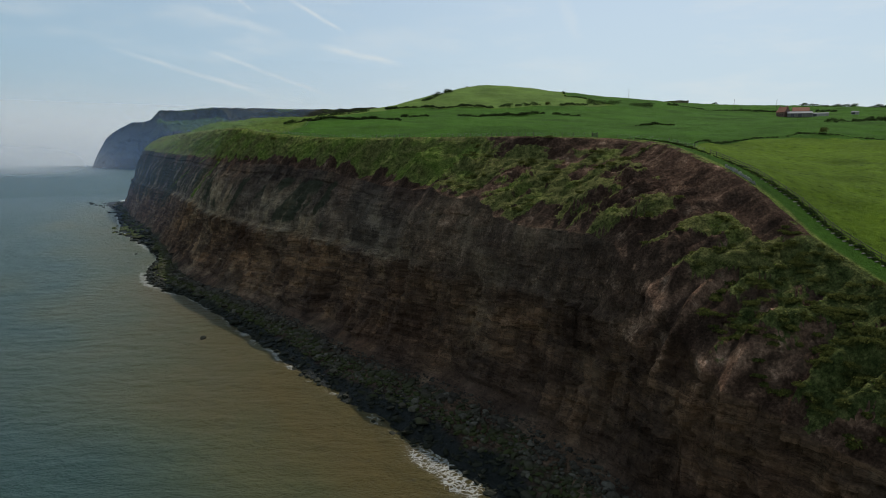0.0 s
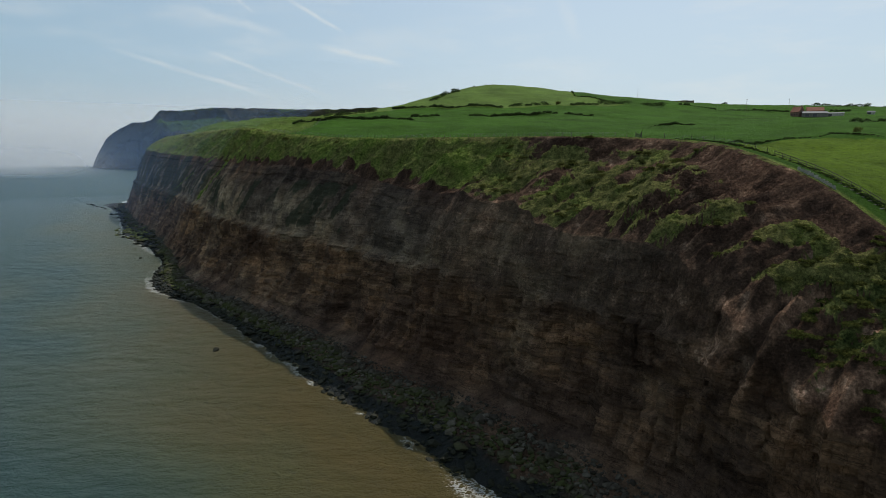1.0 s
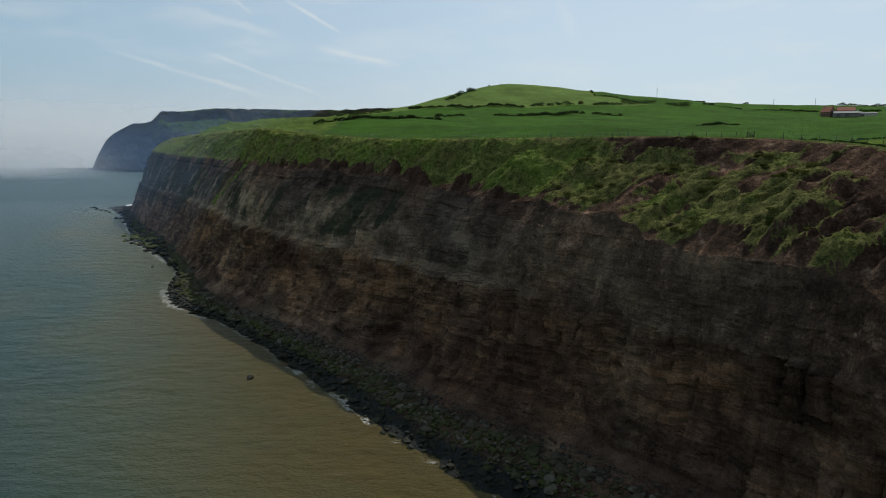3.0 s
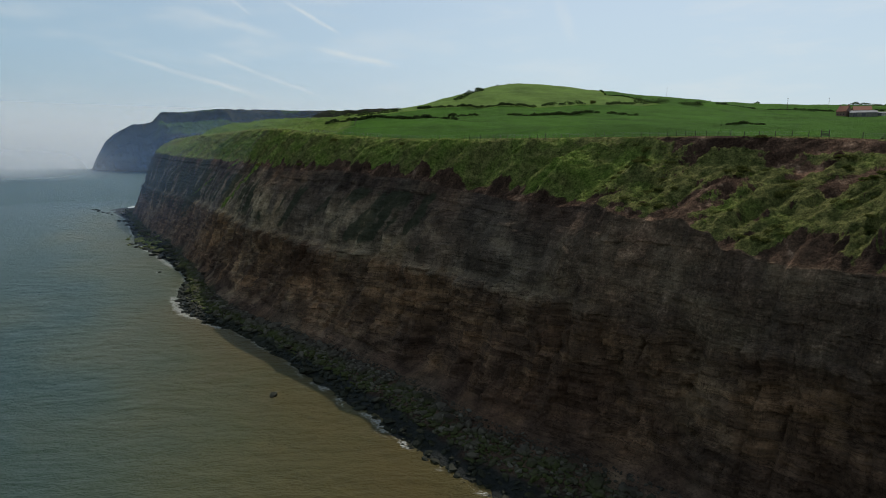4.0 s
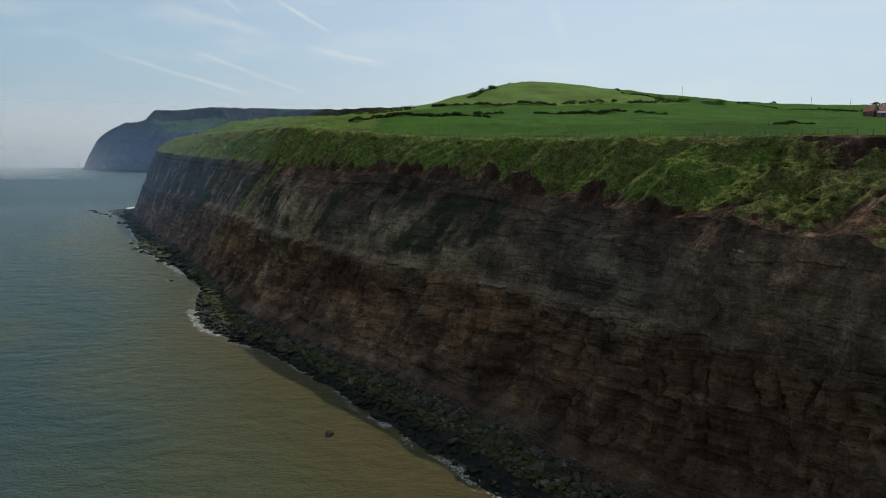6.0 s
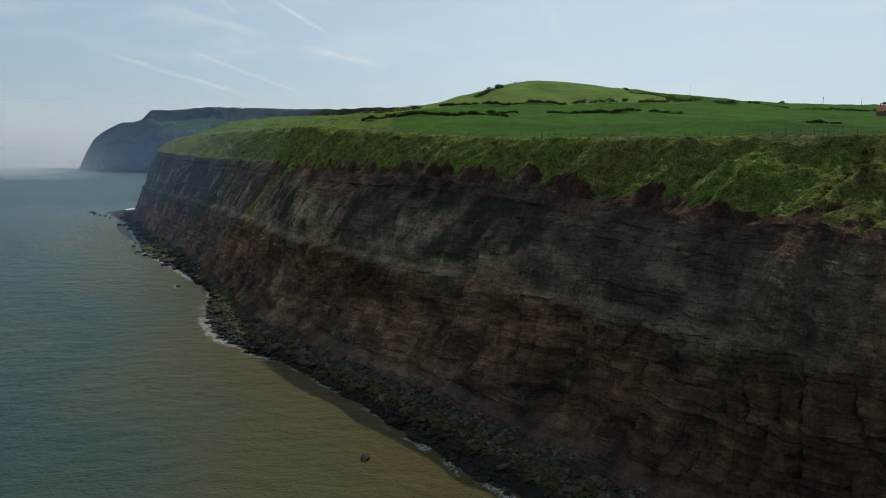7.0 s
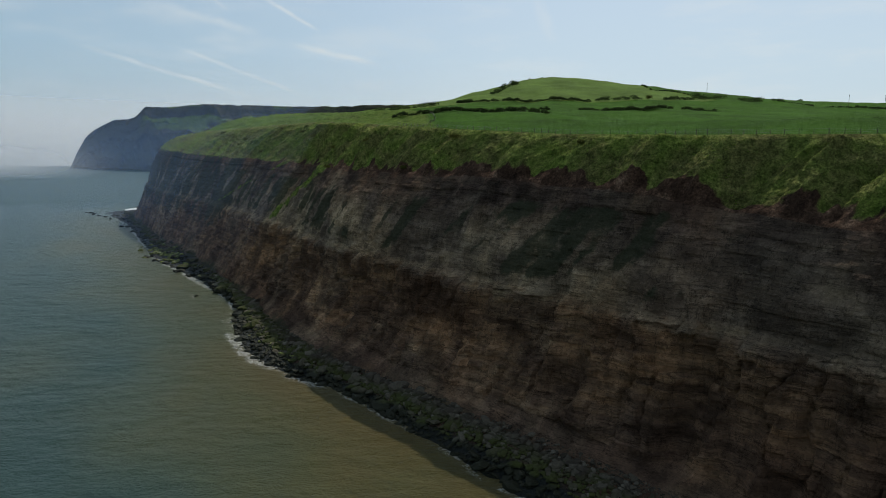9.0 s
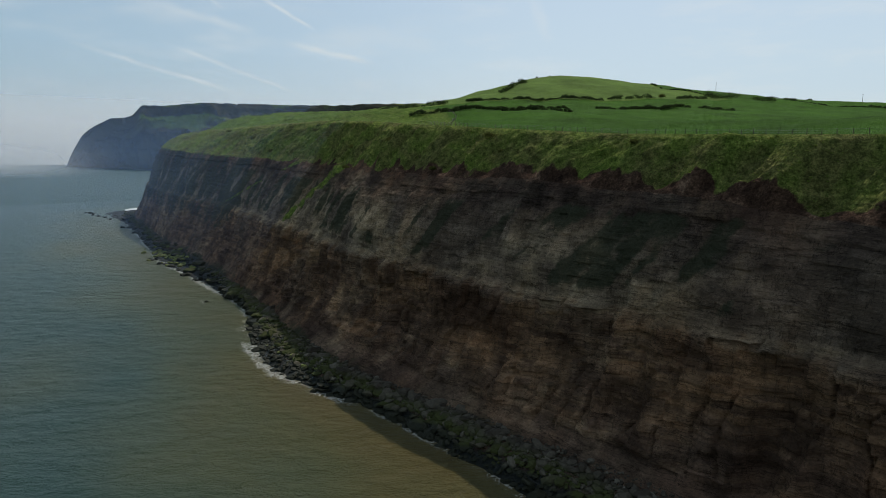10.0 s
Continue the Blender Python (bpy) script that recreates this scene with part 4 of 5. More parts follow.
# ---- stones of the shore ----
def stone_mesh(name, seed, fine):
    bm = bmesh.new()
    bmesh.ops.create_icosphere(bm, subdivisions=2 if fine else 1, radius=1.0)
    r = np.random.default_rng(seed)
    cuts = [(Vector(r.normal(size=3)).normalized(), 0.55 + 0.35 * r.random()) for _ in range(9)]
    for v in bm.verts:
        for n, d in cuts:
            k = v.co.dot(n) - d
            if k > 0:
                v.co -= n * k * 0.92
        v.co += Vector(r.normal(size=3)) * 0.035
    me = bpy.data.meshes.new(name)
    bm.to_mesh(me)
    bm.free()
    me.materials.append(STONE)
    return me


def build_stones():
    r = np.random.default_rng(21)
    fine = [stone_mesh("boulder", 100 + k, True) for k in range(7)]
    green = [stone_mesh("green_boulder", 150 + k, True) for k in range(3)]
    for me in green:
        me.materials[0] = WEED
    fore = bpy.data.objects["foreshore"]
    proto = []
    for k in range(8):
        me = stone_mesh("stone", 200 + k, False)
        co = np.zeros(len(me.vertices) * 3)
        me.vertices.foreach_get("co", co)
        proto.append((co.reshape(-1, 3), np.array([p.vertices[:] for p in me.polygons])))
        bpy.data.meshes.remove(me)
    cos, faces, base, made = [], [], 0, 0
    for k in range(13500):
        s = r.uniform(-95, 320) if k < 12600 else r.uniform(320, 760)
        a, b = float(shore_w(s)), float(foot_w(s))
        up = r.random()
        up = 0.42 + 0.68 * up ** 0.8 if k % 7 else up * 0.5 - 0.08
        w = a + (b - a) * up
        size = float(np.clip(0.44 * math.exp(r.normal() * 0.48), 0.2, 1.7)) * (1.0 if s < 250 else 1.5)
        size *= 1.5 if s > 130 else 1.15 if s > 85 else 1.0
        if up > 0.98:
            size *= 0.55
        z = land_z(s, w, (ALL_W[:FORE + 8], ALL_Z[:FORE + 8]))
        if z < -0.6 and r.random() < 0.7:
            continue
        x, y = plan(s, w)
        squash = np.array([1.0 + 0.5 * r.random(), 0.75 + 0.3 * r.random(), (0.45 + 0.35 * r.random()) * (0.75 if up < 0.4 else 1.0)]) * size * (1.2 if up < 0.4 else 1.0)
        turn = Euler((r.normal() * 0.25, r.normal() * 0.25, r.uniform(0, 6.283)))
        at = Vector((x, y, z + squash[2] * 0.35))
        if size > 0.74 and made < 205 and -60 < s < 210:
            ob = new("boulder", fine[made % 7])
            ob.matrix_world = Matrix.LocRotScale(at, turn, Vector(squash))
            ob.parent = fore
            made += 1
            continue
        c, f = proto[k % 8]
        m = np.array(turn.to_matrix())
        cos.append((c * squash) @ m.T + np.array(at))
        faces.append(f + base)
        base += len(c)
    # weed-green rocks in the sun on two low ledges
    for k in range(95):
        s, w = (430 + r.normal() * 17, -33 + r.normal() * 4) if k < 60 else (207 + r.normal() * 8, -36 + r.normal() * 2)
        size = (0.8 + 1.0 * r.random()) * (1.0 if k < 60 else 0.6)
        z = max(0.1, land_z(s, w, (ALL_W[:FORE + 8], ALL_Z[:FORE + 8])))
        ob = new("boulder", green[k % 3])
        ob.matrix_world = Matrix.LocRotScale(Vector((*plan(s, w), z + size * 0.2)), Euler((r.normal() * 0.2, r.normal() * 0.2, r.uniform(0, 6.283))), Vector((size * 1.3, size, size * 0.6)))
        ob.parent = fore
    me = from_arrays("shore_stones", np.concatenate(cos), np.concatenate(faces), STONE)
    tagged(new("shore_stones", me), "tumbled grey and weed-green stones along the cliff foot", "stones", kind="stuff")


build_stones()


def sea_rock(s, w, size, flat, seed):
    me = stone_mesh("sea_rock", seed, True)
    x, y = plan(s, w)
    ob = new("sea_rock", me)
    ob.matrix_world = Matrix.LocRotScale((x, y, size * flat * 0.25), Euler((0.1, 0.05, seed)), Vector((size, size * 0.8, size * flat)))
    return tagged(ob, "dark wet rock standing in the sea off the shore", "rock", "rocks off the shore")


for k, (s, w, size, flat) in enumerate([(98.0, -38.8, 1.5, 0.5), (243, -38.5, 1.6, 0.6), (228, -41.5, 1.2, 0.7), (256, -34.5, 2.0, 0.6), (264, -32.5, 1.3, 0.6), (304, -41, 1.1, 0.5), (410, -42, 2.2, 0.5),
                                        (425, -44, 2.6, 0.5), (398, -38, 2.0, 0.5), (690, -42, 2.2, 0.5), (716, -50, 2.2, 0.4), (737, -50, 2.6, 0.5), (744, -54, 1.8, 0.4), (668, -40, 2.0, 0.5),
                                        (705, -46, 2.0, 0.4), (728, -48, 1.8, 0.4), (600, -38, 2.6, 0.5), (560, -35, 2.4, 0.5), (184, -40.5, 1.1, 0.6), (352, -34.5, 1.5, 0.6)]):
    sea_rock(s, w, size, flat, 300 + k)


# ---- grass clumps, bushes and hedges ----
def clump_mesh(name, roots, heights, widths, lean, mat, seed, blades=5):
    """Clumps of upright leaves, three corners each."""
    r = np.random.default_rng(seed)
    n = len(roots)
    p = np.repeat(roots, blades, 0)
    h = np.repeat(heights, blades) * (0.6 + 0.7 * r.random(n * blades))
    wd = np.repeat(widths, blades)
    a = r.uniform(0, 6.283, n * blades)
    out = np.stack([np.cos(a), np.sin(a), 0 * a], 1)
    side = np.stack([-np.sin(a), np.cos(a), 0 * a], 1)
    foot = p + out * (wd * 0.35 * r.random(n * blades))[:, None]
    tip = foot + out * (wd * 0.55)[:, None] + np.repeat(lean, blades, 0) * h[:, None] + np.array((0, 0, 1.0)) * h[:, None]
    half = side * (wd * 0.32)[:, None]
    co = np.stack([foot - half, foot + half, tip], 1).reshape(-1, 3)
    return from_arrays(name, co, np.arange(len(co)).reshape(-1, 3), mat)


def build_tufts():
    r = np.random.default_rng(31)
    m = masks(W2, Z2, "slope")["turf"]
    cols = np.where((S > -98) & (S < 330))[0]
    for name, mat, count, seed, dryer in (("rough_grass", BLADE, 3800, 5, True), ("green_grass", GREEN_BLADE, 2600, 6, False)):
        i = r.integers(1, W2.shape[0] - 1, count * 3)
        c = r.choice(cols, count * 3)
        slip = smooth(62, 38, S[c])
        keep = (m[i, c] + r.normal(size=len(i)) * 0.12 > 0.55) & (r.random(len(i)) < (0.35 + 0.65 * slip if dryer else 1.0 - 0.6 * slip))
        i, c = i[keep][:count], c[keep][:count]
        s = S[c] + r.uniform(-0.4, 0.4, len(c))
        w, z = W2[i, c], Z2[i, c] - 0.08
        x, y = plan(s, w)
        big = 0.7 + 0.6 * fbm(s / 8, w / 8, 0, 2, 71)
        lean = np.tile(np.array((-INLAND[0] * 0.5, -INLAND[1] * 0.5, 0)), (len(s), 1))
        me = clump_mesh(name, np.stack([x, y, z], 1), 0.20 * big * (0.6 + r.random(len(s))), 0.60 * big, lean, mat, seed)
        tagged(new(name, me), "rough grass clumps on the slope above the cliff" if dryer else "lush green grass clumps on the cliff slope", "grass", kind="stuff")


build_tufts()


def leaf_cloud(lobes, count, leaf, seed):
    """Small leaves over rounded lobes (centre and radii): points and faces."""
    r = np.random.default_rng(seed)
    lob = np.array(lobes, float)
    vol = lob[:, 3] * lob[:, 4] * lob[:, 5]
    pick = r.choice(len(lob), count, p=vol ** 0.67 / (vol ** 0.67).sum())
    d = r.normal(size=(count, 3))
    d /= np.linalg.norm(d, axis=1)[:, None]
    d[:, 2] = np.where(d[:, 2] < -0.25, -d[:, 2], d[:, 2])
    rad = (0.70 + 0.38 * r.random(count)) * (1 + 0.18 * np.sin(d[:, 0] * 7 + pick) * np.cos(d[:, 1] * 6))
    p = lob[pick, :3] + d * lob[pick, 3:] * rad[:, None]
    n = d + r.normal(size=(count, 3)) * 0.6
    n /= np.linalg.norm(n, axis=1)[:, None]
    t = np.cross(n, r.normal(size=(count, 3)))
    t /= np.linalg.norm(t, axis=1)[:, None]
    u = np.cross(n, t)
    sz = (leaf * (0.6 + 0.8 * r.random(count)))[:, None]
    co = np.stack([p - t * sz, p - u * sz * 0.6, p + t * sz, p + u * sz * 0.6], 1).reshape(-1, 3)
    return co, np.arange(count * 4).reshape(-1, 4)


def bush_lobes(width, height, r, number=5):
    out = [(0, 0, height * 0.38, width * 0.40, width * 0.40, height * 0.55)]
    for _ in range(number):
        a, d = r.uniform(0, 6.283), width * 0.32 * math.sqrt(r.random())
        q = 0.6 + 0.6 * r.random()
        out.append((math.cos(a) * d, math.sin(a) * d, height * (0.25 + 0.3 * r.random()), width * 0.24 * q, width * 0.24 * q, height * 0.42 * q))
    return out


def bush(s, w, width, height, seed, label, leaf=0.22, count=420, mat=None, category="bush", group=""):
    r = np.random.default_rng(seed)
    co, fa = leaf_cloud(bush_lobes(width, height, r), count, leaf, seed)
    ob = new("bush", from_arrays("bush", co, fa, mat or GORSE))
    ob.location = spot(s, w, -0.15)
    return tagged(ob, label, category, group)


def hedge(points, width, height, seed, label, step=2.4, gaps=0.08, leaf=0.42, per=90, name="hedge"):
    """A row of bushes grown together along a line of coast coordinates."""
    r = np.random.default_rng(seed)
    p = np.array(points, float)
    seg = np.linalg.norm(np.diff(p, axis=0), axis=1)
    run = np.concatenate([[0], np.cumsum(seg)])
    lobes = []
    for d in np.arange(0, run[-1], step):
        if vnoise(d / 14.0, seed + 0.5) * 0.5 + 0.5 < gaps * 2:
            continue
        s, w = np.interp(d, run, p[:, 0]), np.interp(d, run, p[:, 1])
        s, w = s + r.normal() * width * 0.16, w + r.normal() * width * 0.16
        q = 0.40 + 0.65 * r.random() + 0.40 * vnoise(d / 9.0, seed + 3.5)
        at = spot(s, w)
        lobes.append((at.x, at.y, at.z + height * q * 0.45, width * 0.62 * q, width * 0.62 * q, height * 0.66 * q))
    co, fa = leaf_cloud(lobes, per * len(lobes), leaf, seed)
    base = Vector(co.mean(0))
    base.z = land_z(*coast(base.x, base.y), (TOP_W, TOP_Z))
    ob = new(name, from_arrays(name, co - np.array(base), fa, HEDGE))
    ob.location = base
    return tagged(ob, label, "hedge", "hedges of the fields")


hedge([(288, 48), (279, 66), (266, 90), (251, 112)], 3.4, 2.2, 41, "dark thorn hedge across the middle of the green field", gaps=0.0, step=1.6)
hedge([(313, 146), (311, 181)], 3.0, 2.0, 42, "thin gappy dark thorn hedge in the green field", gaps=0.2)
hedge([(318, 196), (317, 240), (313, 278)], 3.4, 2.3, 43, "long dark thorn hedge below the round hill", gaps=0.0, step=1.6)
hedge([(308, 284), (296, 300)], 3.0, 2.2, 44, "short dark hedge end with low bushes", gaps=0.1)
hedge([(470, 206), (440, 226), (419, 246), (396, 282)], 3.4, 2.4, 45, "dark hedge along the foot of the round hill", gaps=0.0, step=1.6)
hedge([(400, 293), (394, 318), (388, 332)], 7.5, 4.0, 46, "broad scrub patch at the foot of the hill", gaps=0.1)
hedge([(381, 353), (378, 384)], 4.6, 3.6, 47, "dense dark hedge beside the field gate", gaps=0.04)
hedge([(379, 388), (374, 424)], 7.0, 6.0, 48, "row of tall dark hawthorn trees at the field corner", gaps=0.02)
hedge([(366, 433), (362, 460)], 6.5, 4.5, 49, "dense dark thicket on the green hillside", gaps=0.0)
hedge([(486, 444), (451, 418), (415, 420), (381, 427)], 1.7, 1.3, 50, "thin hedge running down the hillside", gaps=0.12)
hedge([(508, 268), (522, 292), (538, 322)], 6.5, 3.6, 51, "dark scrub on the shoulder of the round hill", gaps=0.02)
hedge([(512, 150), (500, 158), (487, 163), (474, 188)], 6.0, 4.2, 52, "dark copse of wind-bent bushes on the skyline", gaps=0.04)
hedge([(350, 700), (320, 740), (299, 775), (285, 810)], 4.5, 3.2, 53, "hedge along the skyline above the farm", gaps=0.12)
hedge([(445, 620), (443, 660), (440, 700)], 4.0, 3.0, 54, "broken line of small trees on the skyline", gaps=0.36)
hedge([(112, 346), (98, 356), (85, 366), (66, 384)], 4.6, 3.4, 55, "dark hedge beside the lane below the farm", gaps=0.03)
hedge([(330, 560), (318, 585), (300, 620), (282, 655)], 3.0, 2.2, 56, "field hedge climbing behind the farm", gaps=0.2)
hedge([(374, 506), (352, 530), (334, 553), (316, 572)], 1.6, 1.1, 60, "thin low hedge across the green hillside", gaps=0.05)
hedge([(376, 500), (372, 512)], 3.5, 2.6, 57, "few low thorn bushes on the green hillside", gaps=0.25)
hedge([(180, 246), (172, 256), (166, 266)], 3.2, 1.3, 58, "low dark scrub patch alone in the field", gaps=0.0)
hedge([(62, 158), (63, 182), (64, 208), (56, 232), (36, 248), (10, 290)], 1.8, 1.0, 59, "low overgrown bank between pasture and crop field", gaps=0.12, leaf=0.22)

bush(53, 238, 5.0, 3.6, 71, "round dark bush at the pasture corner")
bush(389, 343, 7.0, 4.2, 72, "single dark thorn bush at the hill foot", leaf=0.4)
bush(741, 66, 6.0, 3.0, 73, "small dark bush on the headland skyline", leaf=0.4)
bush(752, 58, 4.0, 2.0, 74, "low dark bush on the headland skyline", leaf=0.4)
bush(560, 372, 2.0, 0.9, 75, "small bush near the hilltop cairn", leaf=0.35)
for k, (s, w, wide, high) in enumerate([(175, 9.6, 4.6, 1.9), (166.5, 7.2, 2.4, 1.2), (228, 6, 4.0, 1.8), (262, 8, 5.0, 2.0), (300, 14, 5.5, 2.2), (334, 20, 6, 2.4), (205, 4, 3, 1.3), (128, 15, 2.4, 1.0),
                                        (420, 16, 6, 2.2), (480, 18, 6, 2.2), (370, 10, 5, 2.0), (250, -1, 3.4, 1.4), (190, 0, 3.0, 1.3)]):
    bush(s, w, wide, high, 80 + k, "low dark gorse bush on the grass slope", leaf=0.2, count=520, group="gorse on the slope")
SLIP_TURF = masks(W2, Z2, "slope")["turf"]


def turf_at(s, w):
    k = int(np.searchsorted(S, s))
    return float(np.interp(w, W2[:, k], SLIP_TURF[:, k]))


for k in range(420):
    r = np.random.default_rng(900 + k)
    s = r.uniform(-95, -58) if k < 240 else r.uniform(-58, 45)
    w = float(lip_w(s)) + (float(edge_w(s)) - float(lip_w(s))) * r.uniform(0.10, 0.98)
    if k >= 240 and turf_at(s, w) < 0.62:
        continue
    bush(s, w, 1.4 + 2.0 * r.random(), 0.45 + 0.4 * r.random(), 900 + k, "low olive scrub bush on the slipped slope", leaf=0.16, count=260, mat=GORSE, group="scrub on the slip")


# ---- fences, gate, steps ----


def fence_at(s, off=0.0):
    return spot(s, float(edge_w(s) + fence_gap(s)) + off)


def box(bm, size, m=None):
    return bmesh.ops.create_cube(bm, size=1.0, matrix=(m or Matrix()) @ Matrix.Diagonal((*size, 1)))


def post_mesh(name, wide, high, mat):
    bm = bmesh.new()
    box(bm, (wide, wide, high), Matrix.Translation((0, 0, high / 2 - 0.15)))
    top = [v for v in bm.verts if v.co.z > high / 2]
    for v in top:
        v.co.x *= 0.7
        v.co.y *= 0.7
    bmesh.ops.bevel(bm, geom=bm.edges[:], offset=wide * 0.12, segments=1, affect="EDGES")
    me = bpy.data.meshes.new(name)
    bm.to_mesh(me)
    bm.free()
    me.materials.append(mat)
    return me


def beam(bm, a, b, wide, high):
    """A squared beam from a to b."""
    d = Vector(b) - Vector(a)
    m = Matrix.Translation((Vector(a) + Vector(b)) / 2) @ d.to_track_quat("X", "Z").to_matrix().to_4x4()
    box(bm, (d.length, wide, high), m)


def run_of_posts(thing, stations, mesh, place, r):
    spots_ = []
    for s in stations:
        p = place(s)
        ob = new("post", mesh)
        ob.matrix_world = Matrix.LocRotScale(p, Euler((r.normal() * 0.05, r.normal() * 0.05, r.uniform(0, 3))), Vector((1, 1, 0.9 + 0.2 * r.random())))
        ob.parent = thing
        spots_.append(p)
    return spots_


def strand(bm, pts, lift, thick):
    for a, b in zip(pts, pts[1:]):
        beam(bm, a + Vector((0, 0, lift)), b + Vector((0, 0, lift)), thick, thick)


def build_fences():
    r = np.random.default_rng(61)
    post = post_mesh("post", 0.13, 1.35, TIMBER)
    wire_fence = tagged(new("coast_fence"), "weathered post and wire fence along the cliff edge", "fence")
    pts = run_of_posts(wire_fence, np.concatenate([np.arange(-26, 8, 3.4), np.arange(13, 226, 2.5)]), post, fence_at, r)
    for lift in (0.45, 0.8, 1.1):
        for run in (pts[:10], pts[10:]):
            bm = bmesh.new()
            strand(bm, run, lift, 0.012)
            part("wire", bm, WIRE, wire_fence, "thin wire strand")
    rail_fence = tagged(new("rail_fence"), "post and rail timber fence along the cliff path", "fence")
    pts = run_of_posts(rail_fence, np.arange(-118, -27, 2.0), post, fence_at, r)
    for a, b in zip(pts, pts[1:]):
        for lift in (0.55, 1.02):
            bm = bmesh.new()
            beam(bm, a + Vector((0, 0, lift)), b + Vector((0, 0, lift)), 0.05, 0.10)
            part("rail", bm, TIMBER, rail_fence)
    field_fence = tagged(new("field_fence"), "post and wire fence between pasture and crop field", "fence")
    line = [(4, 62), (22, 82), (42, 120), (60, 158)]
    p = np.array(line, float)
    run = np.concatenate([[0], np.cumsum(np.linalg.norm(np.diff(p, axis=0), axis=1))])
    pts = run_of_posts(field_fence, np.arange(0, run[-1], 3.0), post, lambda d: spot(np.interp(d, run, p[:, 0]), np.interp(d, run, p[:, 1])), r)
    for lift in (0.5, 1.0):
        bm = bmesh.new()
        strand(bm, pts, lift, 0.012)
        part("wire", bm, WIRE, field_fence)
    line = [(228, 22), (232, 34), (256, 52), (286, 66)]
    p = np.array(line, float)
    run = np.concatenate([[0], np.cumsum(np.linalg.norm(np.diff(p, axis=0), axis=1))])
    side_fence = tagged(new("side_fence"), "post and wire fence closing the end of the crop field", "fence")
    pts = run_of_posts(side_fence, np.arange(0, run[-1], 3.0), post, lambda d: spot(np.interp(d, run, p[:, 0]), np.interp(d, run, p[:, 1])), r)
    for lift in (0.5, 1.0):
        bm = bmesh.new()
        strand(bm, pts, lift, 0.012)
        part("wire", bm, WIRE, side_fence)
    # gate in the corner of the coast fence
    gate = tagged(new("timber_gate"), "small weathered timber gate with tall posts in the fence", "gate")
    tall = post_mesh("gate_post", 0.18, 1.7, TIMBER)
    ends = [fence_at(9.9), fence_at(11.1)]
    for p in ends:
        ob = new("gate_post", tall)
        ob.location, ob.parent = p, gate
    for lift in (0.3, 0.55, 0.8, 1.1):
        bm = bmesh.new()
        beam(bm, ends[0] + Vector((0, 0, lift)), ends[1] + Vector((0, 0, lift)), 0.04, 0.11)
        part("gate_bar", bm, TIMBER, gate)
    bm = bmesh.new()
    beam(bm, ends[0] + Vector((0, 0, 0.3)), ends[1] + Vector((0, 0, 1.1)), 0.04, 0.09)
    part("brace", bm, TIMBER, gate)
    # timber steps of the path down the slope
    stair = tagged(new("path_steps"), "pale timber steps of the cliff path beside the fence", "steps")
    bm = bmesh.new()
    box(bm, (0.32, 1.1, 0.16))
    bmesh.ops.bevel(bm, geom=bm.edges[:], offset=0.02, segments=1, affect="EDGES")
    me = bpy.data.meshes.new("step")
    bm.to_mesh(me)
    bm.free()
    me.materials.append(PALE_TIMBER)
    for s in np.arange(-112, -44, 1.25):
        ob = new("step", me)
        ob.matrix_world = Matrix.LocRotScale(fence_at(s, -1.3) + Vector((0, 0, 0.04)), Euler((0, 0, math.atan2(ALONG[1], ALONG[0]) + r.normal() * 0.06)), Vector((1, 0.85 + 0.3 * r.random(), 1)))
        ob.parent = stair
    # old boards shoring up the edge
    boards = tagged(new("edge_boards"), "row of old grey boards at the crumbling edge", "boards")
    for k in range(11):
        s = -38.5 - k * 0.8
        bm = bmesh.new()
        box(bm, (0.55 + 0.2 * r.random(), 0.06, 0.9 + 0.4 * r.random()))
        bmesh.ops.bevel(bm, geom=bm.edges[:], offset=0.015, segments=1, affect="EDGES")
        ob = part("board", bm, GREY_BOARD, boards)
        lift = 0.1 + 0.12 * r.random()
        ob.matrix_world = Matrix.LocRotScale(spot(s, float(edge_w(s)) + 0.5, lift), Euler((radians(-8) + r.normal() * 0.15, r.normal() * 0.12, math.atan2(ALONG[1], ALONG[0]) + r.normal() * 0.08)), None)


build_fences()


# Leafy row added for the dark line of grass and shade below the fence.
VERGE = [(s, float(edge_w(s) + fence_gap(s)) - 0.8) for s in range(-112, 3, 6)]
hedge(VERGE, 1.1, 0.5, 62, "low leafy verge standing for dark grass and shade below the timber fence", step=0.8, gaps=0.0, leaf=0.14, per=70, name="verge")


# ---- farm ----
def gabled(bm_wall, bm_roof, long, deep, eaves, ridge, over=0.4):
    """Walls with gables, and a pitched roof with thickness, along x."""
    L, D = long / 2, deep / 2
    v = [bm_wall.verts.new(p) for p in ((-L, -D, -1), (L, -D, -1), (L, D, -1), (-L, D, -1), (-L, -D, eaves), (L, -D, eaves), (L, D, eaves), (-L, D, eaves), (-L, 0, ridge), (L, 0, ridge))]
    for f in ((0, 1, 5, 4), (2, 3, 7, 6), (1, 2, 6, 9, 5), (3, 0, 4, 8, 7), (0, 3, 2, 1)):
        bm_wall.faces.new([v[k] for k in f])
    drop = over * (ridge - eaves) / D
    for side in (-1, 1):
        a = [(-L - over, 0, ridge + 0.25), (L + over, 0, ridge + 0.25), (L + over, side * (D + over), eaves - drop + 0.25), (-L - over, side * (D + over), eaves - drop + 0.25)]
        top = [bm_roof.verts.new(p) for p in a]
        low = [bm_roof.verts.new((p[0], p[1], p[2] - 0.22)) for p in a]
        bm_roof.faces.new(top)
        bm_roof.faces.new(low[::-1])
        for k in range(4):
            bm_roof.faces.new([top[k], top[(k + 1) % 4], low[(k + 1) % 4], low[k]])


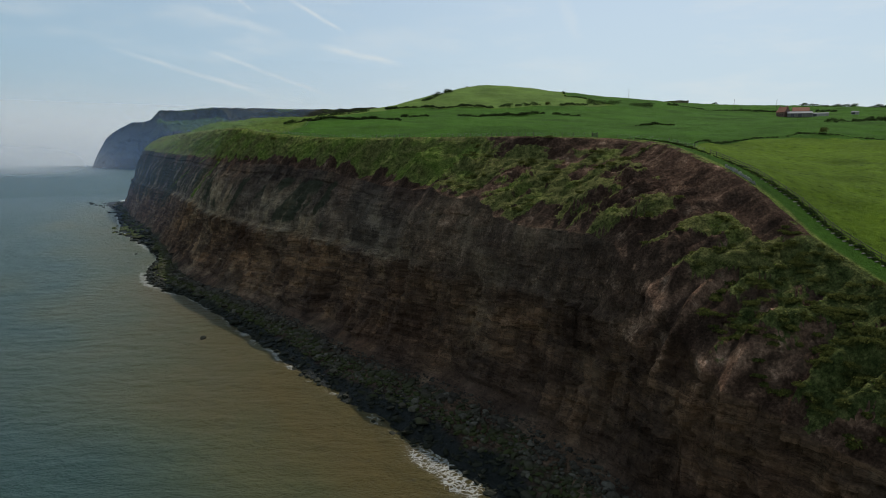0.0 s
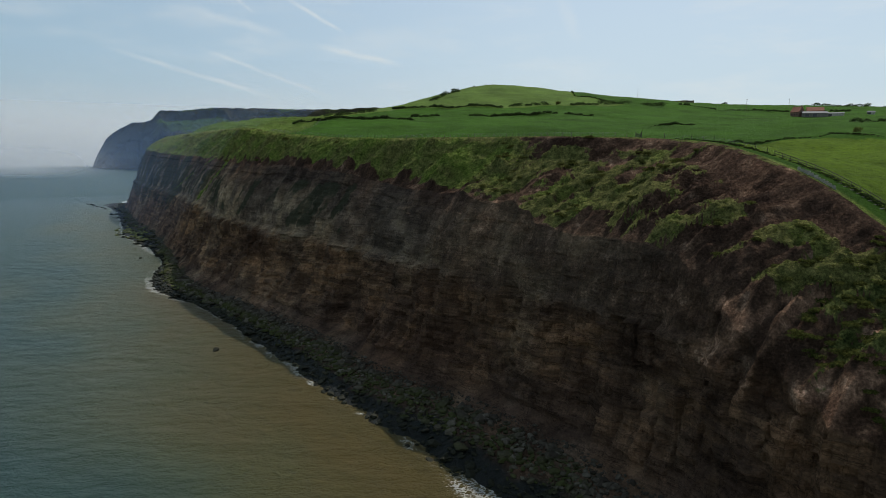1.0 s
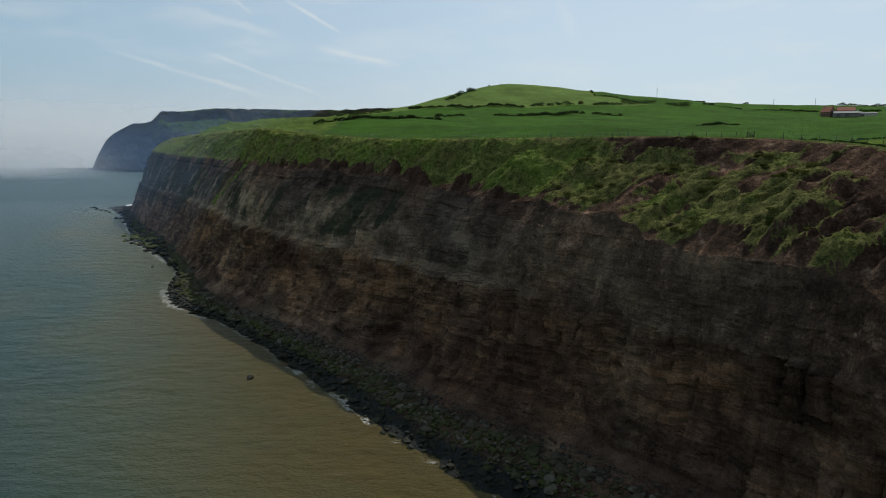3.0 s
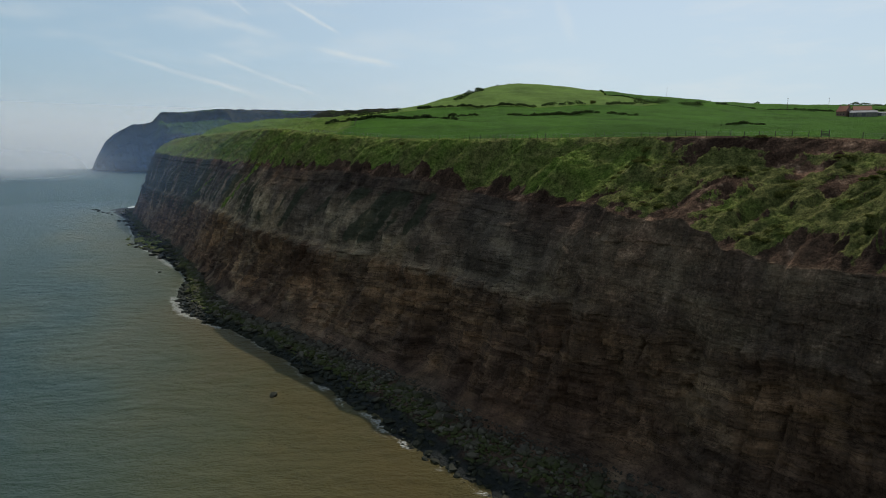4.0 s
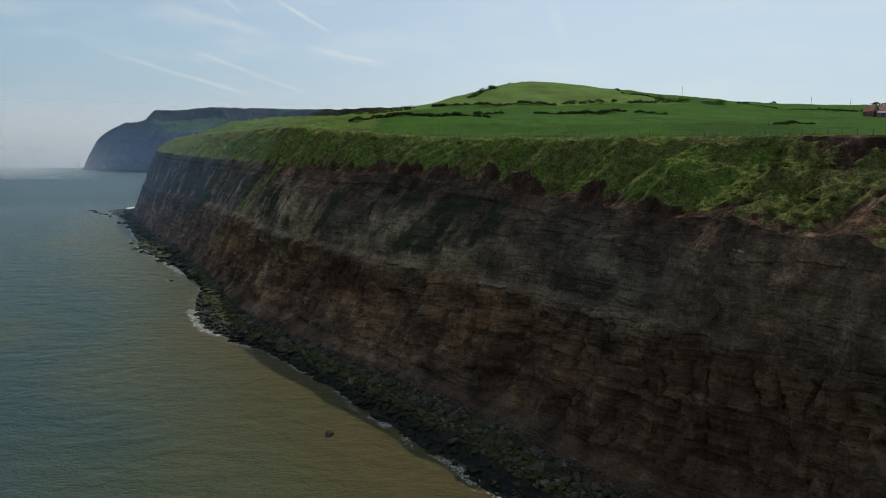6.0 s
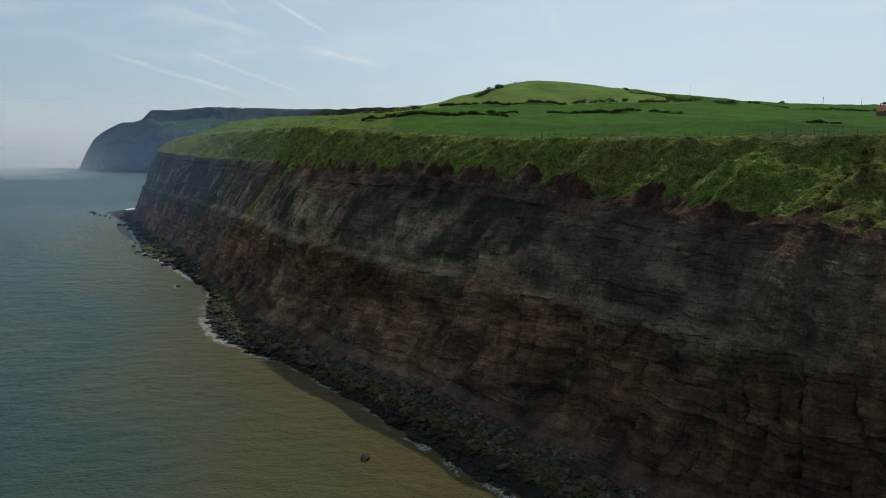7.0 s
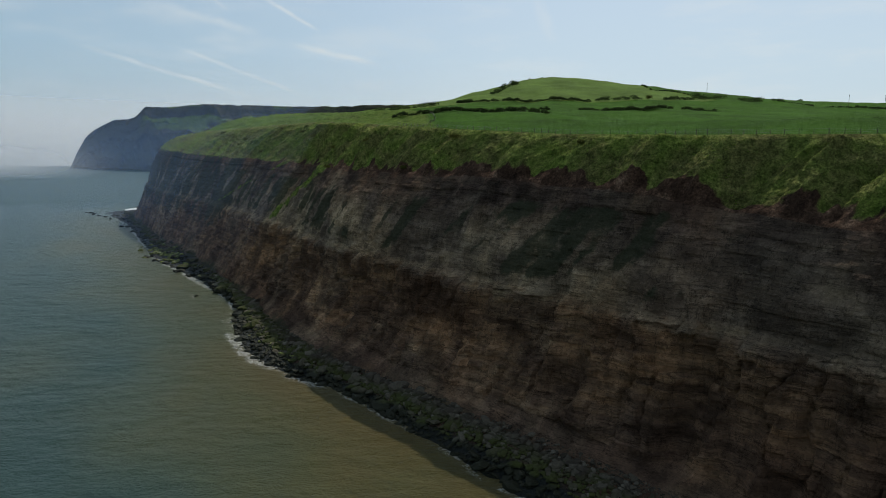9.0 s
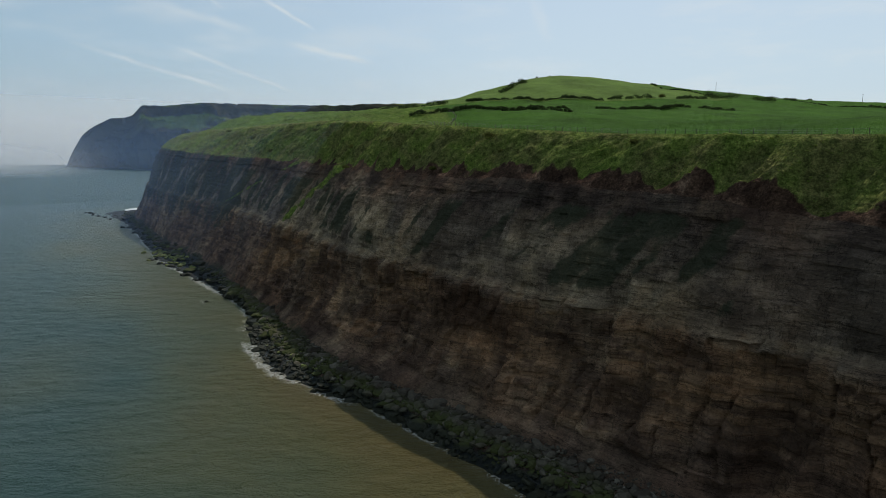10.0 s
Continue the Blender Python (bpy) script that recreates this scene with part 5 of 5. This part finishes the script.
def building(name, s, w, long, deep, eaves, ridge, turn, wall_mat, roof_mat, label, windows=0, chimneys=0, doors=0):
    root = tagged(new(name), label, "farm building", "farm buildings")
    root.matrix_world = Matrix.Translation(spot(s, w)) @ pose(0, 0, 0, 0, 0, turn)
    bw, br = bmesh.new(), bmesh.new()
    gabled(bw, br, long, deep, eaves, ridge)
    part("wall", bw, wall_mat, root)
    part("roof", br, roof_mat, root)
    for k in range(windows):
        x = (k % 3 - 1) * long * 0.3
        z = 1.6 if k < 3 else 4.2
        bm = bmesh.new()
        box(bm, (1.0, 0.12, 1.2), Matrix.Translation((x, -deep / 2 - 0.03, z)))
        part("window", bm, DARK_GLASS, root)
    for k in range(doors):
        bm = bmesh.new()
        box(bm, (3.2, 0.14, min(3.4, eaves - 0.4)), Matrix.Translation((-long * 0.3 + k * long * 0.3, -deep / 2 - 0.03, min(3.4, eaves - 0.4) / 2)))
        part("door", bm, DARK_GLASS, root)
    for k in range(chimneys):
        bm = bmesh.new()
        box(bm, (0.9, 0.7, 1.9), Matrix.Translation(((-1) ** k * long * 0.42, 0, ridge + 0.6)))
        part("chimney", bm, BRICKWORK, root)
    return root


building("farmhouse", 283, 562, 10, 7.5, 4.6, 9.4, -70, BRICKWORK, ROOF_TILE, "brick farmhouse with a steep red tiled roof", windows=6, chimneys=2)
building("barn", 268, 566, 22, 10, 3.4, 5.4, -24, FIELD_STONE, SHEET_ROOF, "long low barn with a grey sheet roof", doors=2)
building("barn", 279, 585, 15, 8, 4.8, 8.2, -24, BRICKWORK, ROOF_TILE, "brick barn with a red tiled roof behind the yard", doors=1)
building("barn", 256, 580, 15, 7, 2.6, 3.6, -24, GREY_BOARD, SHEET_ROOF, "low open shed with a grey sheet roof", doors=1)
building("shed", 236, 606, 6, 4, 2.2, 3.0, -24, GREY_BOARD, SHEET_ROOF, "small dark shed beside the farm lane", doors=1)


# ---- poles, cairn ----
def utility_pole(s, w, high, label):
    root = tagged(new("utility_pole"), label, "pole", "poles")
    root.location = spot(s, w)
    bm = bmesh.new()
    bmesh.ops.create_cone(bm, cap_ends=True, segments=8, radius1=0.20, radius2=0.14, depth=high + 1, matrix=Matrix.Translation((0, 0, high / 2 - 0.5)))
    part("pole", bm, BARK, root)
    bm = bmesh.new()
    box(bm, (2.0, 0.14, 0.14), Matrix.Translation((0, 0, high - 0.6)) @ pose(0, 0, 0, 0, 0, 30))
    part("crossarm", bm, BARK, root)
    for k in (-0.85, 0, 0.85):
        bm = bmesh.new()
        bmesh.ops.create_cone(bm, cap_ends=True, segments=6, radius1=0.09, radius2=0.06, depth=0.28, matrix=pose(0, 0, 0, 0, 0, 30) @ Matrix.Translation((k, 0, high - 0.38)))
        part("insulator", bm, SHEET_ROOF, root)


utility_pole(490, 556, 13, "dark timber utility pole on the skyline")
utility_pole(334, 553, 12, "dark timber utility pole in the green field")
utility_pole(342, 640, 11, "dark timber utility pole on the far slope")


def build_cairn():
    root = tagged(new("cairn"), "small stone cairn on top of the round hill", "cairn")
    base = spot(565, 359)
    root.location = base
    r = np.random.default_rng(77)
    meshes = [stone_mesh("stone", 400 + k, False) for k in range(4)]
    for layer, (n, rad) in enumerate(((9, 1.1), (7, 0.8), (5, 0.5), (2, 0.2))):
        for k in range(n):
            a = 6.283 * k / n + layer
            ob = new("stone", meshes[(k + layer) % 4])
            ob.parent = root
            ob.matrix_local = Matrix.LocRotScale((math.cos(a) * rad, math.sin(a) * rad, 0.15 + layer * 0.45), Euler((0, 0, r.uniform(0, 6))), Vector((0.5, 0.42, 0.34)))


build_cairn()
